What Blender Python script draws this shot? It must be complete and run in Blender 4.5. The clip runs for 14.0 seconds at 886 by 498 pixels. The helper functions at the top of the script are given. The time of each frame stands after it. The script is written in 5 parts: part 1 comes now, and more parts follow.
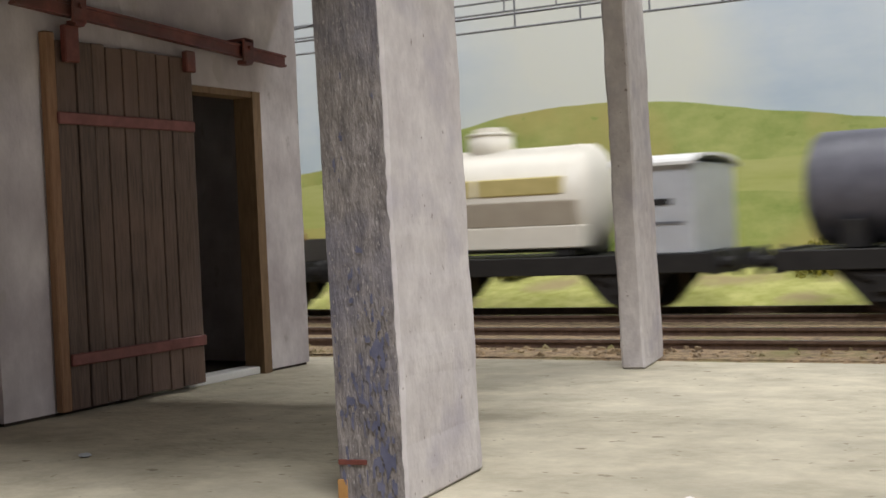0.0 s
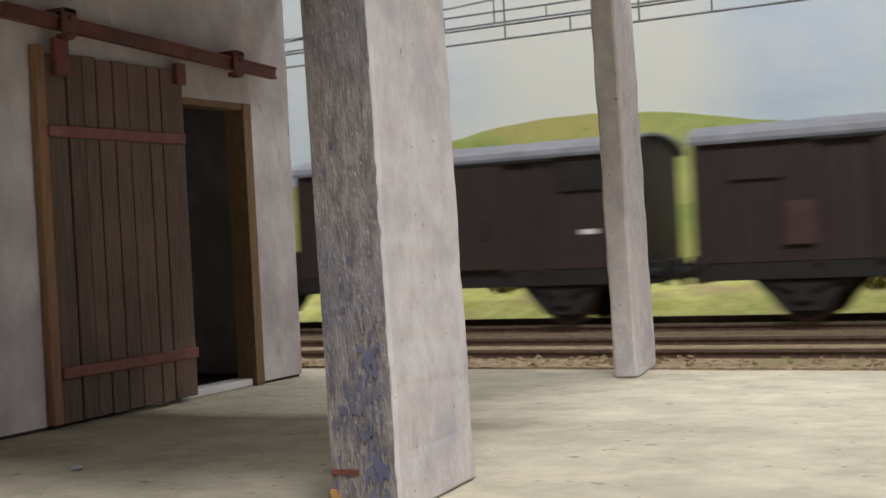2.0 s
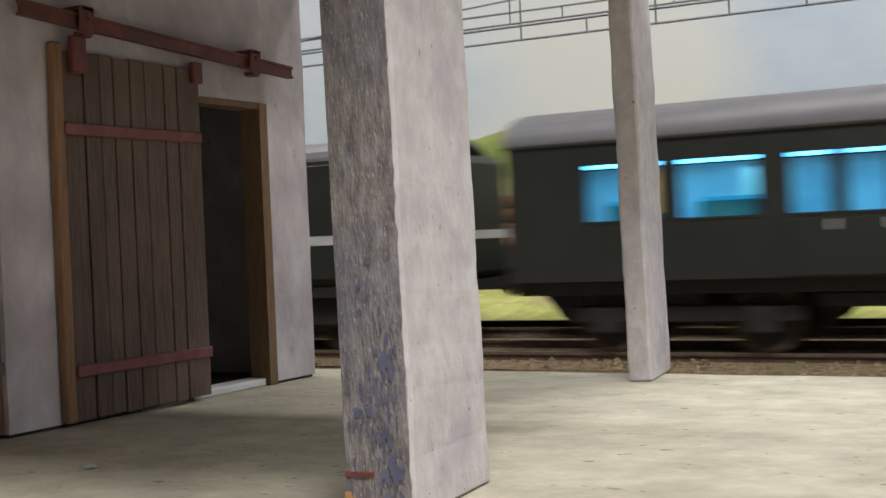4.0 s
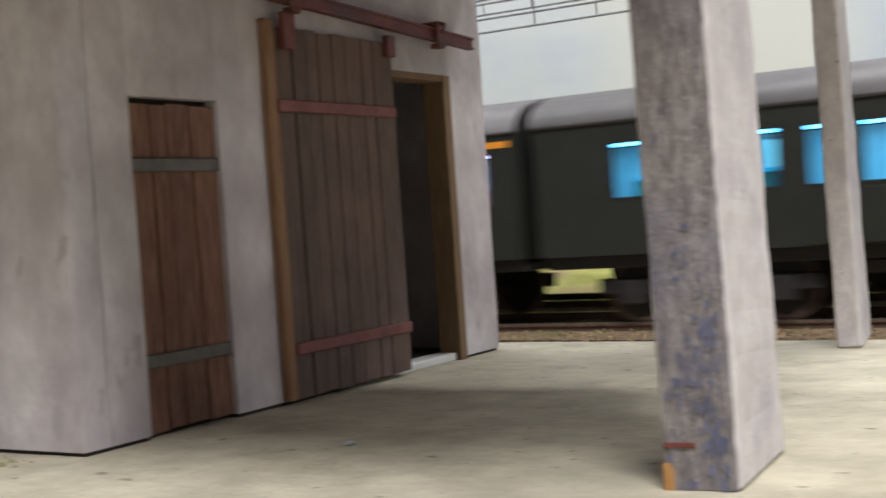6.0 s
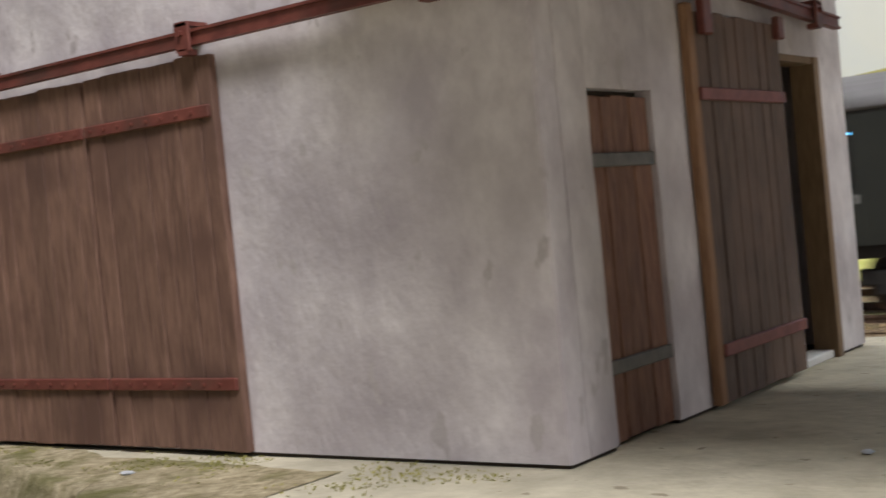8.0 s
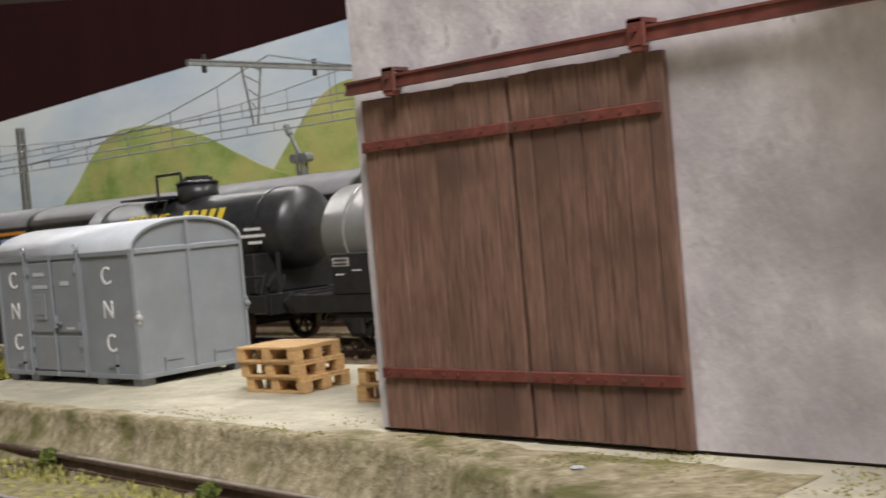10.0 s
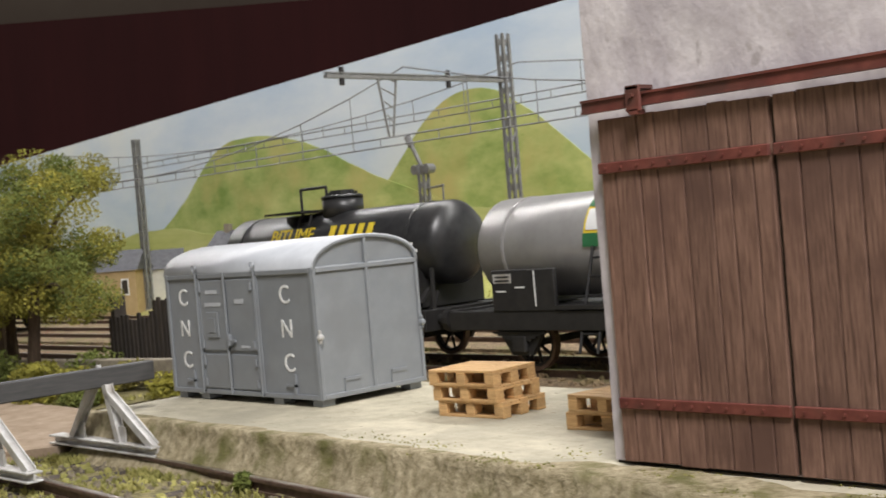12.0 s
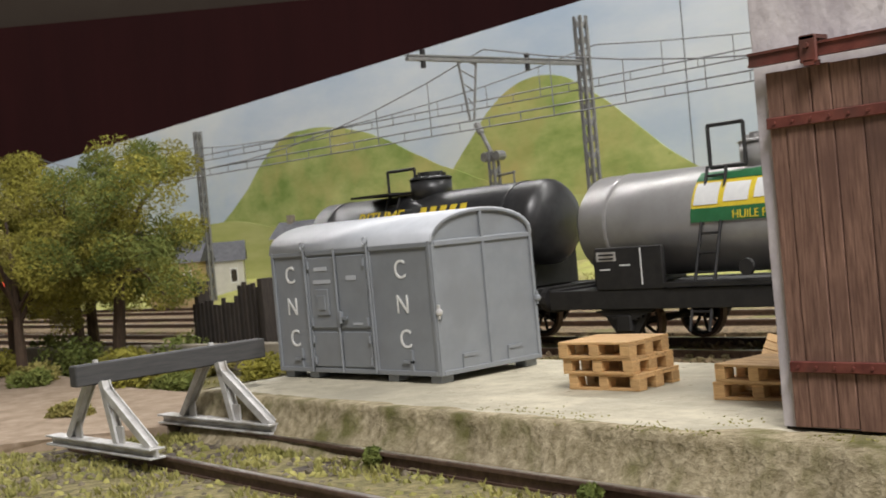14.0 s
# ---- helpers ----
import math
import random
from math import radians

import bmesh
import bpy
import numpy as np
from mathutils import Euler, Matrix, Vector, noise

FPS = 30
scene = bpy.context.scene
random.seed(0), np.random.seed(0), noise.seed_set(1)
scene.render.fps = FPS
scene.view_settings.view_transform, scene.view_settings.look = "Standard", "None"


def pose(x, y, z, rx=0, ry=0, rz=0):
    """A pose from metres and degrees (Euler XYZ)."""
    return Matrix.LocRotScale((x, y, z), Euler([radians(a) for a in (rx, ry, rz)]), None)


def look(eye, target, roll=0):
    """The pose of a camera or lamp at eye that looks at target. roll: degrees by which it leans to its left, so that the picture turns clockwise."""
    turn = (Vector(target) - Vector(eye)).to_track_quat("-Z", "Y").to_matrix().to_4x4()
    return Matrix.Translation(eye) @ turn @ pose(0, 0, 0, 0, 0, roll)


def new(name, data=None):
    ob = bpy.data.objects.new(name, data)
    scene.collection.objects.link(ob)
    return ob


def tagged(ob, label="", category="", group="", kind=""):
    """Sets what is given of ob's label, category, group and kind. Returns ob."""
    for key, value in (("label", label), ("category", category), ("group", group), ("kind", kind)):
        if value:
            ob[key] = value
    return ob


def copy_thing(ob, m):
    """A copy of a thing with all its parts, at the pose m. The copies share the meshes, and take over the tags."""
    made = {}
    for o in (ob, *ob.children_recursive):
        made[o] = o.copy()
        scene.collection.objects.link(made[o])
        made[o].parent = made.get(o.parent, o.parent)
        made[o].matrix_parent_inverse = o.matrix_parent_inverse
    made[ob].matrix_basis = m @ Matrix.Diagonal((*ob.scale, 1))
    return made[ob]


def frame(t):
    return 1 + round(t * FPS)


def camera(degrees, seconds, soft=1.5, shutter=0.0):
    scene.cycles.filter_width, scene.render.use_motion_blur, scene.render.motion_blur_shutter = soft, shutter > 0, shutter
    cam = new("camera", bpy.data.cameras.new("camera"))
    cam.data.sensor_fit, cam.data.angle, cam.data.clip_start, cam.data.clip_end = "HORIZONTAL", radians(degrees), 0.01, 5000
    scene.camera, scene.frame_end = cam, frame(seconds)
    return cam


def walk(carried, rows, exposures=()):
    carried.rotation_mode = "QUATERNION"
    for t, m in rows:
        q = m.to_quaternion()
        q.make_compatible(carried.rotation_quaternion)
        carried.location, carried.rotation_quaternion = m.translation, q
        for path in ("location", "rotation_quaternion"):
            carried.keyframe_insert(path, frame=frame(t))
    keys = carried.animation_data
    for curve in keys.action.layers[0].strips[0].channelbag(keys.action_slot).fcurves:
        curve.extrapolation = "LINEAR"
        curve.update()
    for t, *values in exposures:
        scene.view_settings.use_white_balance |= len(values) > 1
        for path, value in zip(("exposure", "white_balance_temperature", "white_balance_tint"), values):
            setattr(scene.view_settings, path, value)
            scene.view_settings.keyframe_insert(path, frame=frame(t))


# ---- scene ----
cam = camera(38.5, 14.0, soft=1.4, shutter=0.6)
S = 1 / 87  # the place is a model railway: lengths below are full-size metres, laid out at 1:87
PATH = [
    (0, (0.899, 0.643, 1.313), (-0.054, 2.401, 1.273), -2.54),
    (0.5, (0.916, 0.642, 1.305), (-0.037, 2.400, 1.273), -2.75),
    (1, (0.908, 0.657, 1.293), (-0.045, 2.415, 1.266), -3.01),
    (1.5, (0.917, 0.630, 1.294), (-0.028, 2.392, 1.270), -3.01),
    (2, (0.906, 0.644, 1.295), (-0.036, 2.408, 1.274), -2.97),
    (2.5, (0.891, 0.653, 1.291), (-0.053, 2.416, 1.271), -2.85),
    (5, (0.834, 0.657, 1.315), (-0.136, 2.406, 1.294), -2.29),
    (5.5, (0.295, 0.460, 1.295), (-0.717, 2.185, 1.257), -3.48),
    (6, (-0.201, 0.187, 1.334), (-1.245, 1.892, 1.281), -3.91),
    (6.5, (-0.827, -0.218, 1.421), (-1.910, 1.462, 1.361), -4.69),
    (7, (-1.460, -0.498, 1.535), (-2.563, 1.170, 1.490), -4.55),
    (7.5, (-1.956, -0.608, 1.625), (-3.086, 1.041, 1.583), -5.08),
    (8, (-2.309, -0.671, 1.533), (-3.501, 0.935, 1.485), -5.60),
    (8.5, (-2.405, -0.855, 1.594), (-3.665, 0.698, 1.547), -5.07),
    (9, (-2.959, -1.321, 1.744), (-4.255, 0.201, 1.688), -5.10),
    (11.5, (-4.909, -2.448, 1.944), (-6.346, -1.057, 1.904), -4.55),
    (12, (-5.189, -2.597, 2.085), (-6.637, -1.219, 2.049), -4.84),
    (12.5, (-5.465, -2.736, 1.976), (-6.927, -1.372, 1.943), -5.01),
    (13, (-5.699, -2.864, 1.922), (-7.173, -1.512, 1.886), -5.16),
    (13.5, (-5.892, -3.001, 1.902), (-7.375, -1.661, 1.867), -5.33),
    (14, (-6.100, -3.120, 1.866), (-7.589, -1.786, 1.832), -5.25),
]
walk(cam, [(t, look(Vector(eye) * S, Vector(target) * S, roll)) for t, eye, target, roll in PATH], exposures=((0, -0.32, 6250, 10), (2.7, -0.24, 6250, 10), (5, -0.1, 6250, 10), (6.5, 0.12, 6250, 10), (7.5, 0.08, 6250, 10), (9, 0.04, 6400, 10), (11.5, 0.3, 6400, 10), (14, 0.14, 6400, 10)))
cam.data.dof.use_dof, cam.data.dof.focus_distance, cam.data.dof.aperture_fstop = True, 7.6 * S, 0.0516 / (0.014 * S)

# ---- light of the exhibition hall ----
def lamp(name, eye, target, sx, sy, watts, colour):
    d = bpy.data.lights.new(name, "AREA")
    d.shape, d.size, d.size_y, d.energy, d.color = "RECTANGLE", sx * S, sy * S, watts * S * S, colour
    ob = new(name, d)
    ob.matrix_world = look(Vector(eye) * S, Vector(target) * S)
    return ob


world = bpy.data.worlds.new("hall")
world.use_nodes = True
scene.world = world
world.node_tree.nodes["Background"].inputs[0].default_value = (1.0, 0.965, 0.96, 1)
world.node_tree.nodes["Background"].inputs[1].default_value = 0.16
lamp("hall_lamp", (9, -9, 34), (-9, 7, 0), 12, 12, 18500, (1.0, 0.965, 0.95))
# fill light added to brighten the lower side wall under the canopy, no known source
lamp("side_hall_lamp", (44, 3, 20), (-6, 8, 1), 8, 4, 2900, (1.0, 0.96, 0.94))
lamp("layout_strip_lamp", (-46, 23.5, 24), (-46, 11, 0), 130, 2.0, 19000, (1.0, 0.97, 0.93))


# ---- materials ----
def surf(name, c1, c2, scale=4.0, rough=0.7, bump=0.3, dist=0.01, metal=0.0, stretch=(1, 1, 1), stain=None, stain_scale=0.6,
         stain_at=(0.5, 0.68), vary=0.0, coat=0.0, fine=None, specks=None):
    m = bpy.data.materials.new(name)
    m.use_nodes = True
    nt = m.node_tree
    b = nt.nodes["Principled BSDF"]
    tc = nt.nodes.new("ShaderNodeTexCoord")
    mp = nt.nodes.new("ShaderNodeMapping")
    mp.inputs["Scale"].default_value = [v / S for v in stretch]
    nt.links.new(tc.outputs["Object"], mp.inputs["Vector"])
    info = nt.nodes.new("ShaderNodeObjectInfo")
    shift = nt.nodes.new("ShaderNodeVectorMath")
    shift.operation = "ADD"
    spread = nt.nodes.new("ShaderNodeMath")
    spread.operation, spread.inputs[1].default_value = "MULTIPLY", 37.0
    nt.links.new(info.outputs["Random"], spread.inputs[0])
    nt.links.new(mp.outputs[0], shift.inputs[0])
    nt.links.new(spread.outputs[0], shift.inputs[1])
    n1 = nt.nodes.new("ShaderNodeTexNoise")
    n1.inputs["Scale"].default_value, n1.inputs["Detail"].default_value, n1.inputs["Roughness"].default_value = scale, 6, 0.65
    nt.links.new(shift.outputs[0], n1.inputs["Vector"])
    ramp = nt.nodes.new("ShaderNodeValToRGB")
    ramp.color_ramp.elements[0].position, ramp.color_ramp.elements[1].position = 0.34, 0.68
    ramp.color_ramp.elements[0].color, ramp.color_ramp.elements[1].color = (*c1, 1), (*c2, 1)
    nt.links.new(n1.outputs[0], ramp.inputs[0])
    col = ramp.outputs[0]
    if stain:
        n2 = nt.nodes.new("ShaderNodeTexNoise")
        n2.inputs["Scale"].default_value, n2.inputs["Detail"].default_value = stain_scale, 5
        plain = nt.nodes.new("ShaderNodeMapping")
        plain.inputs["Scale"].default_value = (1 / S, 1 / S, 1 / S)
        nt.links.new(tc.outputs["Object"], plain.inputs["Vector"])
        nt.links.new(plain.outputs[0], n2.inputs["Vector"])
        r2 = nt.nodes.new("ShaderNodeValToRGB")
        r2.color_ramp.elements[0].position, r2.color_ramp.elements[1].position = stain_at
        nt.links.new(n2.outputs[0], r2.inputs[0])
        mix = nt.nodes.new("ShaderNodeMix")
        mix.data_type = "RGBA"
        nt.links.new(r2.outputs[0], mix.inputs["Factor"])
        nt.links.new(col, mix.inputs["A"])
        mix.inputs["B"].default_value = (*stain, 1)
        col = mix.outputs["Result"]
    if vary:
        hsv = nt.nodes.new("ShaderNodeHueSaturation")
        rng = nt.nodes.new("ShaderNodeMapRange")
        rng.inputs["To Min"].default_value, rng.inputs["To Max"].default_value = 1 - vary, 1 + vary
        nt.links.new(info.outputs["Random"], rng.inputs["Value"])
        nt.links.new(rng.outputs[0], hsv.inputs["Value"])
        nt.links.new(col, hsv.inputs["Color"])
        col = hsv.outputs[0]
    if specks:
        n3 = nt.nodes.new("ShaderNodeTexNoise")
        n3.inputs["Scale"].default_value, n3.inputs["Detail"].default_value = specks[0], 3
        nt.links.new(mp.outputs[0], n3.inputs["Vector"])
        r3 = nt.nodes.new("ShaderNodeValToRGB")
        r3.color_ramp.elements[0].position, r3.color_ramp.elements[1].position = specks[1], specks[1] + 0.04
        nt.links.new(n3.outputs[0], r3.inputs[0])
        mx = nt.nodes.new("ShaderNodeMix")
        mx.data_type = "RGBA"
        nt.links.new(r3.outputs[0], mx.inputs["Factor"])
        nt.links.new(col, mx.inputs["A"])
        mx.inputs["B"].default_value = (*specks[2], 1)
        col = mx.outputs["Result"]
    nt.links.new(col, b.inputs["Base Color"])
    b.inputs["Roughness"].default_value, b.inputs["Metallic"].default_value = rough, metal
    b.inputs["Coat Weight"].default_value = coat
    if bump:
        h = n1
        if fine:
            h = nt.nodes.new("ShaderNodeTexNoise")
            h.inputs["Scale"].default_value, h.inputs["Detail"].default_value = fine, 4
            nt.links.new(shift.outputs[0], h.inputs["Vector"])
        bp = nt.nodes.new("ShaderNodeBump")
        bp.inputs["Strength"].default_value, bp.inputs["Distance"].default_value = bump, dist * S
        nt.links.new(h.outputs[0], bp.inputs["Height"])
        nt.links.new(bp.outputs[0], b.inputs["Normal"])
    return m


def glow(name, colour, strength):
    m = bpy.data.materials.new(name)
    m.use_nodes = True
    b = m.node_tree.nodes["Principled BSDF"]
    b.inputs["Base Color"].default_value = (*colour, 1)
    b.inputs["Emission Color"].default_value = (*colour, 1)
    b.inputs["Emission Strength"].default_value = strength
    return m


PLASTER = surf("plaster", (0.47, 0.425, 0.445), (0.74, 0.695, 0.7), 1.7, 0.85, 0.6, 0.014, stretch=(1.3, 1.3, 0.8), stain=(0.38, 0.34, 0.355), stain_scale=0.8, stain_at=(0.45, 0.72), fine=13, specks=(3.4, 0.66, (0.44, 0.4, 0.4)))
# near-black brown with the shade of unlit interiors and gaps put into the colour
DEEPSHADE = surf("dark_interior", (0.03, 0.023, 0.016), (0.05, 0.037, 0.026), 3, 0.9, 0)
OAK = surf("stained_wood", (0.1, 0.05, 0.034), (0.29, 0.165, 0.118), 6, 0.7, 0.5, 0.012, stretch=(9, 9, 0.5), stain=(0.12, 0.062, 0.045), stain_scale=1.2, vary=0.14)
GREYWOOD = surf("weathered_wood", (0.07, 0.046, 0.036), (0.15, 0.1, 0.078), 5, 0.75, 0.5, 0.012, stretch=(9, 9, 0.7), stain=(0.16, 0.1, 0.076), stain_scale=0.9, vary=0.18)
REDWOOD = surf("red_brown_wood", (0.12, 0.045, 0.03), (0.3, 0.16, 0.1), 5, 0.65, 0.5, 0.012, stretch=(9, 9, 0.7), vary=0.15)
REDIRON = surf("red_painted_iron", (0.11, 0.026, 0.02), (0.2, 0.06, 0.043), 7, 0.55, 0.4, 0.006, stain=(0.1, 0.04, 0.03), stain_scale=2.5)
GREYIRON = surf("grey_iron", (0.1, 0.095, 0.085), (0.17, 0.155, 0.14), 7, 0.6, 0.3, 0.006)
POST = surf("worn_post_paint", (0.5, 0.46, 0.46), (0.66, 0.62, 0.61), 6, 0.7, 0.7, 0.008, stretch=(1.2, 1.2, 0.9), stain=(0.4, 0.37, 0.42), stain_scale=2.4, stain_at=(0.52, 0.8), fine=26, specks=(17, 0.69, (0.26, 0.22, 0.2)))
SLAB = surf("platform_concrete", (0.39, 0.353, 0.258), (0.6, 0.55, 0.415), 2.4, 0.8, 0.8, 0.018, stretch=(0.95, 1.15, 1), stain=(0.36, 0.33, 0.25), stain_scale=0.6, stain_at=(0.5, 0.74), fine=12, specks=(7.5, 0.665, (0.27, 0.23, 0.16)))
SLABEDGE = surf("mossy_concrete", (0.22, 0.18, 0.095), (0.52, 0.44, 0.29), 9, 0.95, 1.0, 0.05, stain=(0.15, 0.14, 0.045), stain_scale=2.2)
TUFT = surf("dry_grass_tufts", (0.17, 0.17, 0.045), (0.44, 0.4, 0.13), 2.0, 0.95, 0)
BLUEPAINT = surf("old_blue_paint", (0.085, 0.09, 0.15), (0.17, 0.17, 0.245), 9, 0.7, 0.4, 0.006)
TANKDARK = surf("blue_grey_tank", (0.11, 0.11, 0.135), (0.17, 0.17, 0.2), 3, 0.45, 0.05, 0.004)
DIRTCLUMP = surf("earth_lumps", (0.1, 0.085, 0.055), (0.24, 0.2, 0.14), 9, 0.95, 0.8, 0.03)
BANK = surf("static_grass_bank", (0.3, 0.31, 0.07), (0.5, 0.49, 0.17), 2.2, 0.95, 0.8, 0.05, stain=(0.33, 0.27, 0.13), stain_scale=0.7)
GRASS = surf("scatter_grass", (0.11, 0.1, 0.04), (0.36, 0.3, 0.14), 7, 0.95, 1.0, 0.08, stain=(0.17, 0.15, 0.05), stain_scale=1.1)
BALLAST = surf("ballast", (0.1, 0.07, 0.045), (0.42, 0.3, 0.17), 9, 0.95, 1.0, 0.05, stain=(0.2, 0.18, 0.07), stain_scale=1.2)
DIRT = surf("earth_path", (0.26, 0.19, 0.125), (0.43, 0.33, 0.24), 3, 0.95, 0.6, 0.03)
RAILSIDE = surf("rusty_rail", (0.09, 0.055, 0.04), (0.17, 0.11, 0.08), 9, 0.6, 0.3, 0.004, metal=0.3)
RAILTOP = surf("rail_head", (0.3, 0.27, 0.25), (0.5, 0.47, 0.44), 9, 0.3, 0.0, metal=0.9)
SLEEPER = surf("sleeper_wood", (0.05, 0.038, 0.03), (0.11, 0.085, 0.065), 6, 0.85, 0.5, 0.01, stretch=(1, 1, 1), vary=0.2)
SKY = surf("painted_sky", (0.43, 0.53, 0.66), (0.7, 0.74, 0.77), 0.11, 0.8, 0, stretch=(0.7, 1, 2.0), stain=(0.72, 0.73, 0.68), stain_scale=0.1)
HILL_A = surf("painted_hill_green", (0.19, 0.28, 0.055), (0.5, 0.52, 0.19), 0.5, 0.85, 0, stretch=(0.8, 1, 1.6), stain=(0.46, 0.4, 0.14), stain_scale=0.35, stain_at=(0.48, 0.7), specks=(1.6, 0.68, (0.3, 0.36, 0.1)))
HILL_B = surf("painted_hill_light", (0.4, 0.43, 0.13), (0.57, 0.57, 0.25), 0.4, 0.85, 0, stretch=(0.4, 1, 2.4))
CURTAIN = surf("dark_red_curtain", (0.055, 0.008, 0.008), (0.085, 0.014, 0.013), 0.15, 0.8, 0.2, 0.5, stretch=(1, 1, 0.1))
CEIL = surf("hall_ceiling", (0.16, 0.12, 0.09), (0.2, 0.16, 0.12), 0.05, 0.9, 0)
CONT = surf("grey_paint", (0.215, 0.23, 0.245), (0.25, 0.265, 0.28), 3, 0.42, 0.12, 0.004, stain=(0.21, 0.22, 0.23), stain_scale=1.5)
ROOFGREY = surf("light_grey_roof", (0.44, 0.46, 0.49), (0.54, 0.56, 0.59), 2.5, 0.4, 0.1, 0.004)
WHITE = surf("white_lettering", (0.75, 0.75, 0.73), (0.82, 0.82, 0.8), 8, 0.6, 0)
YELLOW = surf("yellow_lettering", (0.7, 0.52, 0.03), (0.8, 0.62, 0.05), 8, 0.5, 0)
GREEN = surf("green_lettering_band", (0.02, 0.12, 0.04), (0.03, 0.16, 0.06), 8, 0.5, 0)
BLACK = surf("black_paint", (0.012, 0.012, 0.013), (0.03, 0.03, 0.03), 5, 0.35, 0.1, 0.004, stain=(0.03, 0.028, 0.027), stain_scale=1.2)
FRAME = surf("black_underframe", (0.008, 0.0075, 0.0075), (0.02, 0.018, 0.017), 6, 0.65, 0.2, 0.006)
SILVER = surf("silver_grey_tank", (0.3, 0.29, 0.28), (0.38, 0.37, 0.36), 2, 0.3, 0.05, 0.004, metal=0.25)
CREAM = surf("cream_tank", (0.78, 0.74, 0.64), (0.84, 0.8, 0.7), 2, 0.45, 0.05, 0.004)
VANBROWN = surf("van_brown_planks", (0.022, 0.014, 0.0125), (0.042, 0.026, 0.023), 4, 0.7, 0.4, 0.008, stretch=(5, 5, 0.8), vary=0.12)
VANREPAIR = surf("reddish_patch", (0.05, 0.026, 0.022), (0.08, 0.04, 0.033), 4, 0.7, 0.3, 0.008)
VANROOF = surf("van_roof_grey", (0.13, 0.135, 0.15), (0.2, 0.205, 0.225), 3, 0.6, 0.2, 0.006)
LOG = surf("log_wood", (0.16, 0.075, 0.032), (0.34, 0.17, 0.075), 6, 0.8, 0.6, 0.012, stretch=(0.6, 6, 6), vary=0.2)
COACH = surf("coach_dark_green", (0.011, 0.013, 0.01), (0.018, 0.02, 0.015), 2, 0.48, 0.03, 0.003)
COACHROOF = surf("coach_roof_grey", (0.13, 0.125, 0.13), (0.19, 0.18, 0.185), 2, 0.5, 0.1, 0.004)
ORANGE = surf("orange_line", (0.75, 0.28, 0.02), (0.85, 0.34, 0.03), 4, 0.5, 0)
BLUE = surf("blue_panel", (0.02, 0.13, 0.32), (0.03, 0.18, 0.4), 3, 0.5, 0)
BEIGE = surf("beige_panel", (0.58, 0.54, 0.42), (0.68, 0.63, 0.5), 3, 0.6, 0.1, 0.004)
SEAT = surf("seat_teal", (0.02, 0.2, 0.24), (0.05, 0.32, 0.36), 4, 0.8, 0)
SEATPINK = surf("seat_mauve", (0.3, 0.17, 0.25), (0.42, 0.26, 0.34), 4, 0.8, 0)
CURTAINY = surf("yellow_blind", (0.5, 0.42, 0.16), (0.62, 0.52, 0.22), 4, 0.8, 0)
BLUELIGHT = glow("blue_ceiling_light", (0.13, 0.56, 1.0), 5.0)
VIOLETLIGHT = glow("pale_ceiling_light", (0.6, 0.6, 1.0), 3.4)
REDLIGHT = glow("red_tail_light", (1.0, 0.06, 0.03), 14.0)
STEEL = surf("aluminium_paint", (0.48, 0.47, 0.45), (0.64, 0.63, 0.61), 7, 0.45, 0.2, 0.005, metal=0.2, stain=(0.36, 0.33, 0.29), stain_scale=3)
BEAM = surf("dark_grey_beam", (0.045, 0.045, 0.045), (0.075, 0.072, 0.07), 5, 0.7, 0.3, 0.01, stretch=(1, 0.5, 5))
PALLET = surf("pallet_pine", (0.46, 0.27, 0.11), (0.66, 0.43, 0.2), 6, 0.7, 0.3, 0.006, stretch=(0.8, 6, 6), vary=0.16)
MAST = surf("mast_grey", (0.14, 0.14, 0.135), (0.22, 0.22, 0.21), 6, 0.6, 0.2, 0.006)
WIRE = surf("dark_wire", (0.13, 0.135, 0.145), (0.18, 0.185, 0.195), 4, 0.5, 0)
BARK = surf("bark", (0.05, 0.032, 0.02), (0.1, 0.065, 0.04), 6, 0.9, 0.7, 0.02, stretch=(3, 3, 0.6))
LEAF = surf("foliage_olive", (0.13, 0.125, 0.014), (0.4, 0.36, 0.06), 2.4, 0.9, 0)
LEAF2 = surf("foliage_green", (0.08, 0.11, 0.018), (0.22, 0.24, 0.055), 1.6, 0.9, 0)
LEAF3 = surf("foliage_yellow", (0.17, 0.155, 0.03), (0.36, 0.31, 0.1), 2.0, 0.9, 0)
HOUSEWALL = surf("house_ochre", (0.42, 0.3, 0.14), (0.5, 0.37, 0.19), 3, 0.8, 0.2, 0.01)
HOUSEWHITE = surf("house_white", (0.55, 0.53, 0.48), (0.64, 0.62, 0.56), 3, 0.8, 0.2, 0.01)
SLATE = surf("slate", (0.06, 0.06, 0.07), (0.11, 0.11, 0.12), 5, 0.7, 0.4, 0.01)
STONE = surf("low_wall_stone", (0.2, 0.17, 0.13), (0.32, 0.28, 0.21), 5, 0.9, 0.6, 0.02)
DARKPLANK = surf("dark_fence_wood", (0.025, 0.02, 0.016), (0.055, 0.043, 0.034), 5, 0.85, 0.5, 0.01, stretch=(6, 6, 0.8), vary=0.25)


# ---- mesh helpers (all lengths in full-size metres, laid into the model's scale by S) ----
def P(x, y, z, rx=0, ry=0, rz=0):
    return pose(x * S, y * S, z * S, rx, ry, rz)


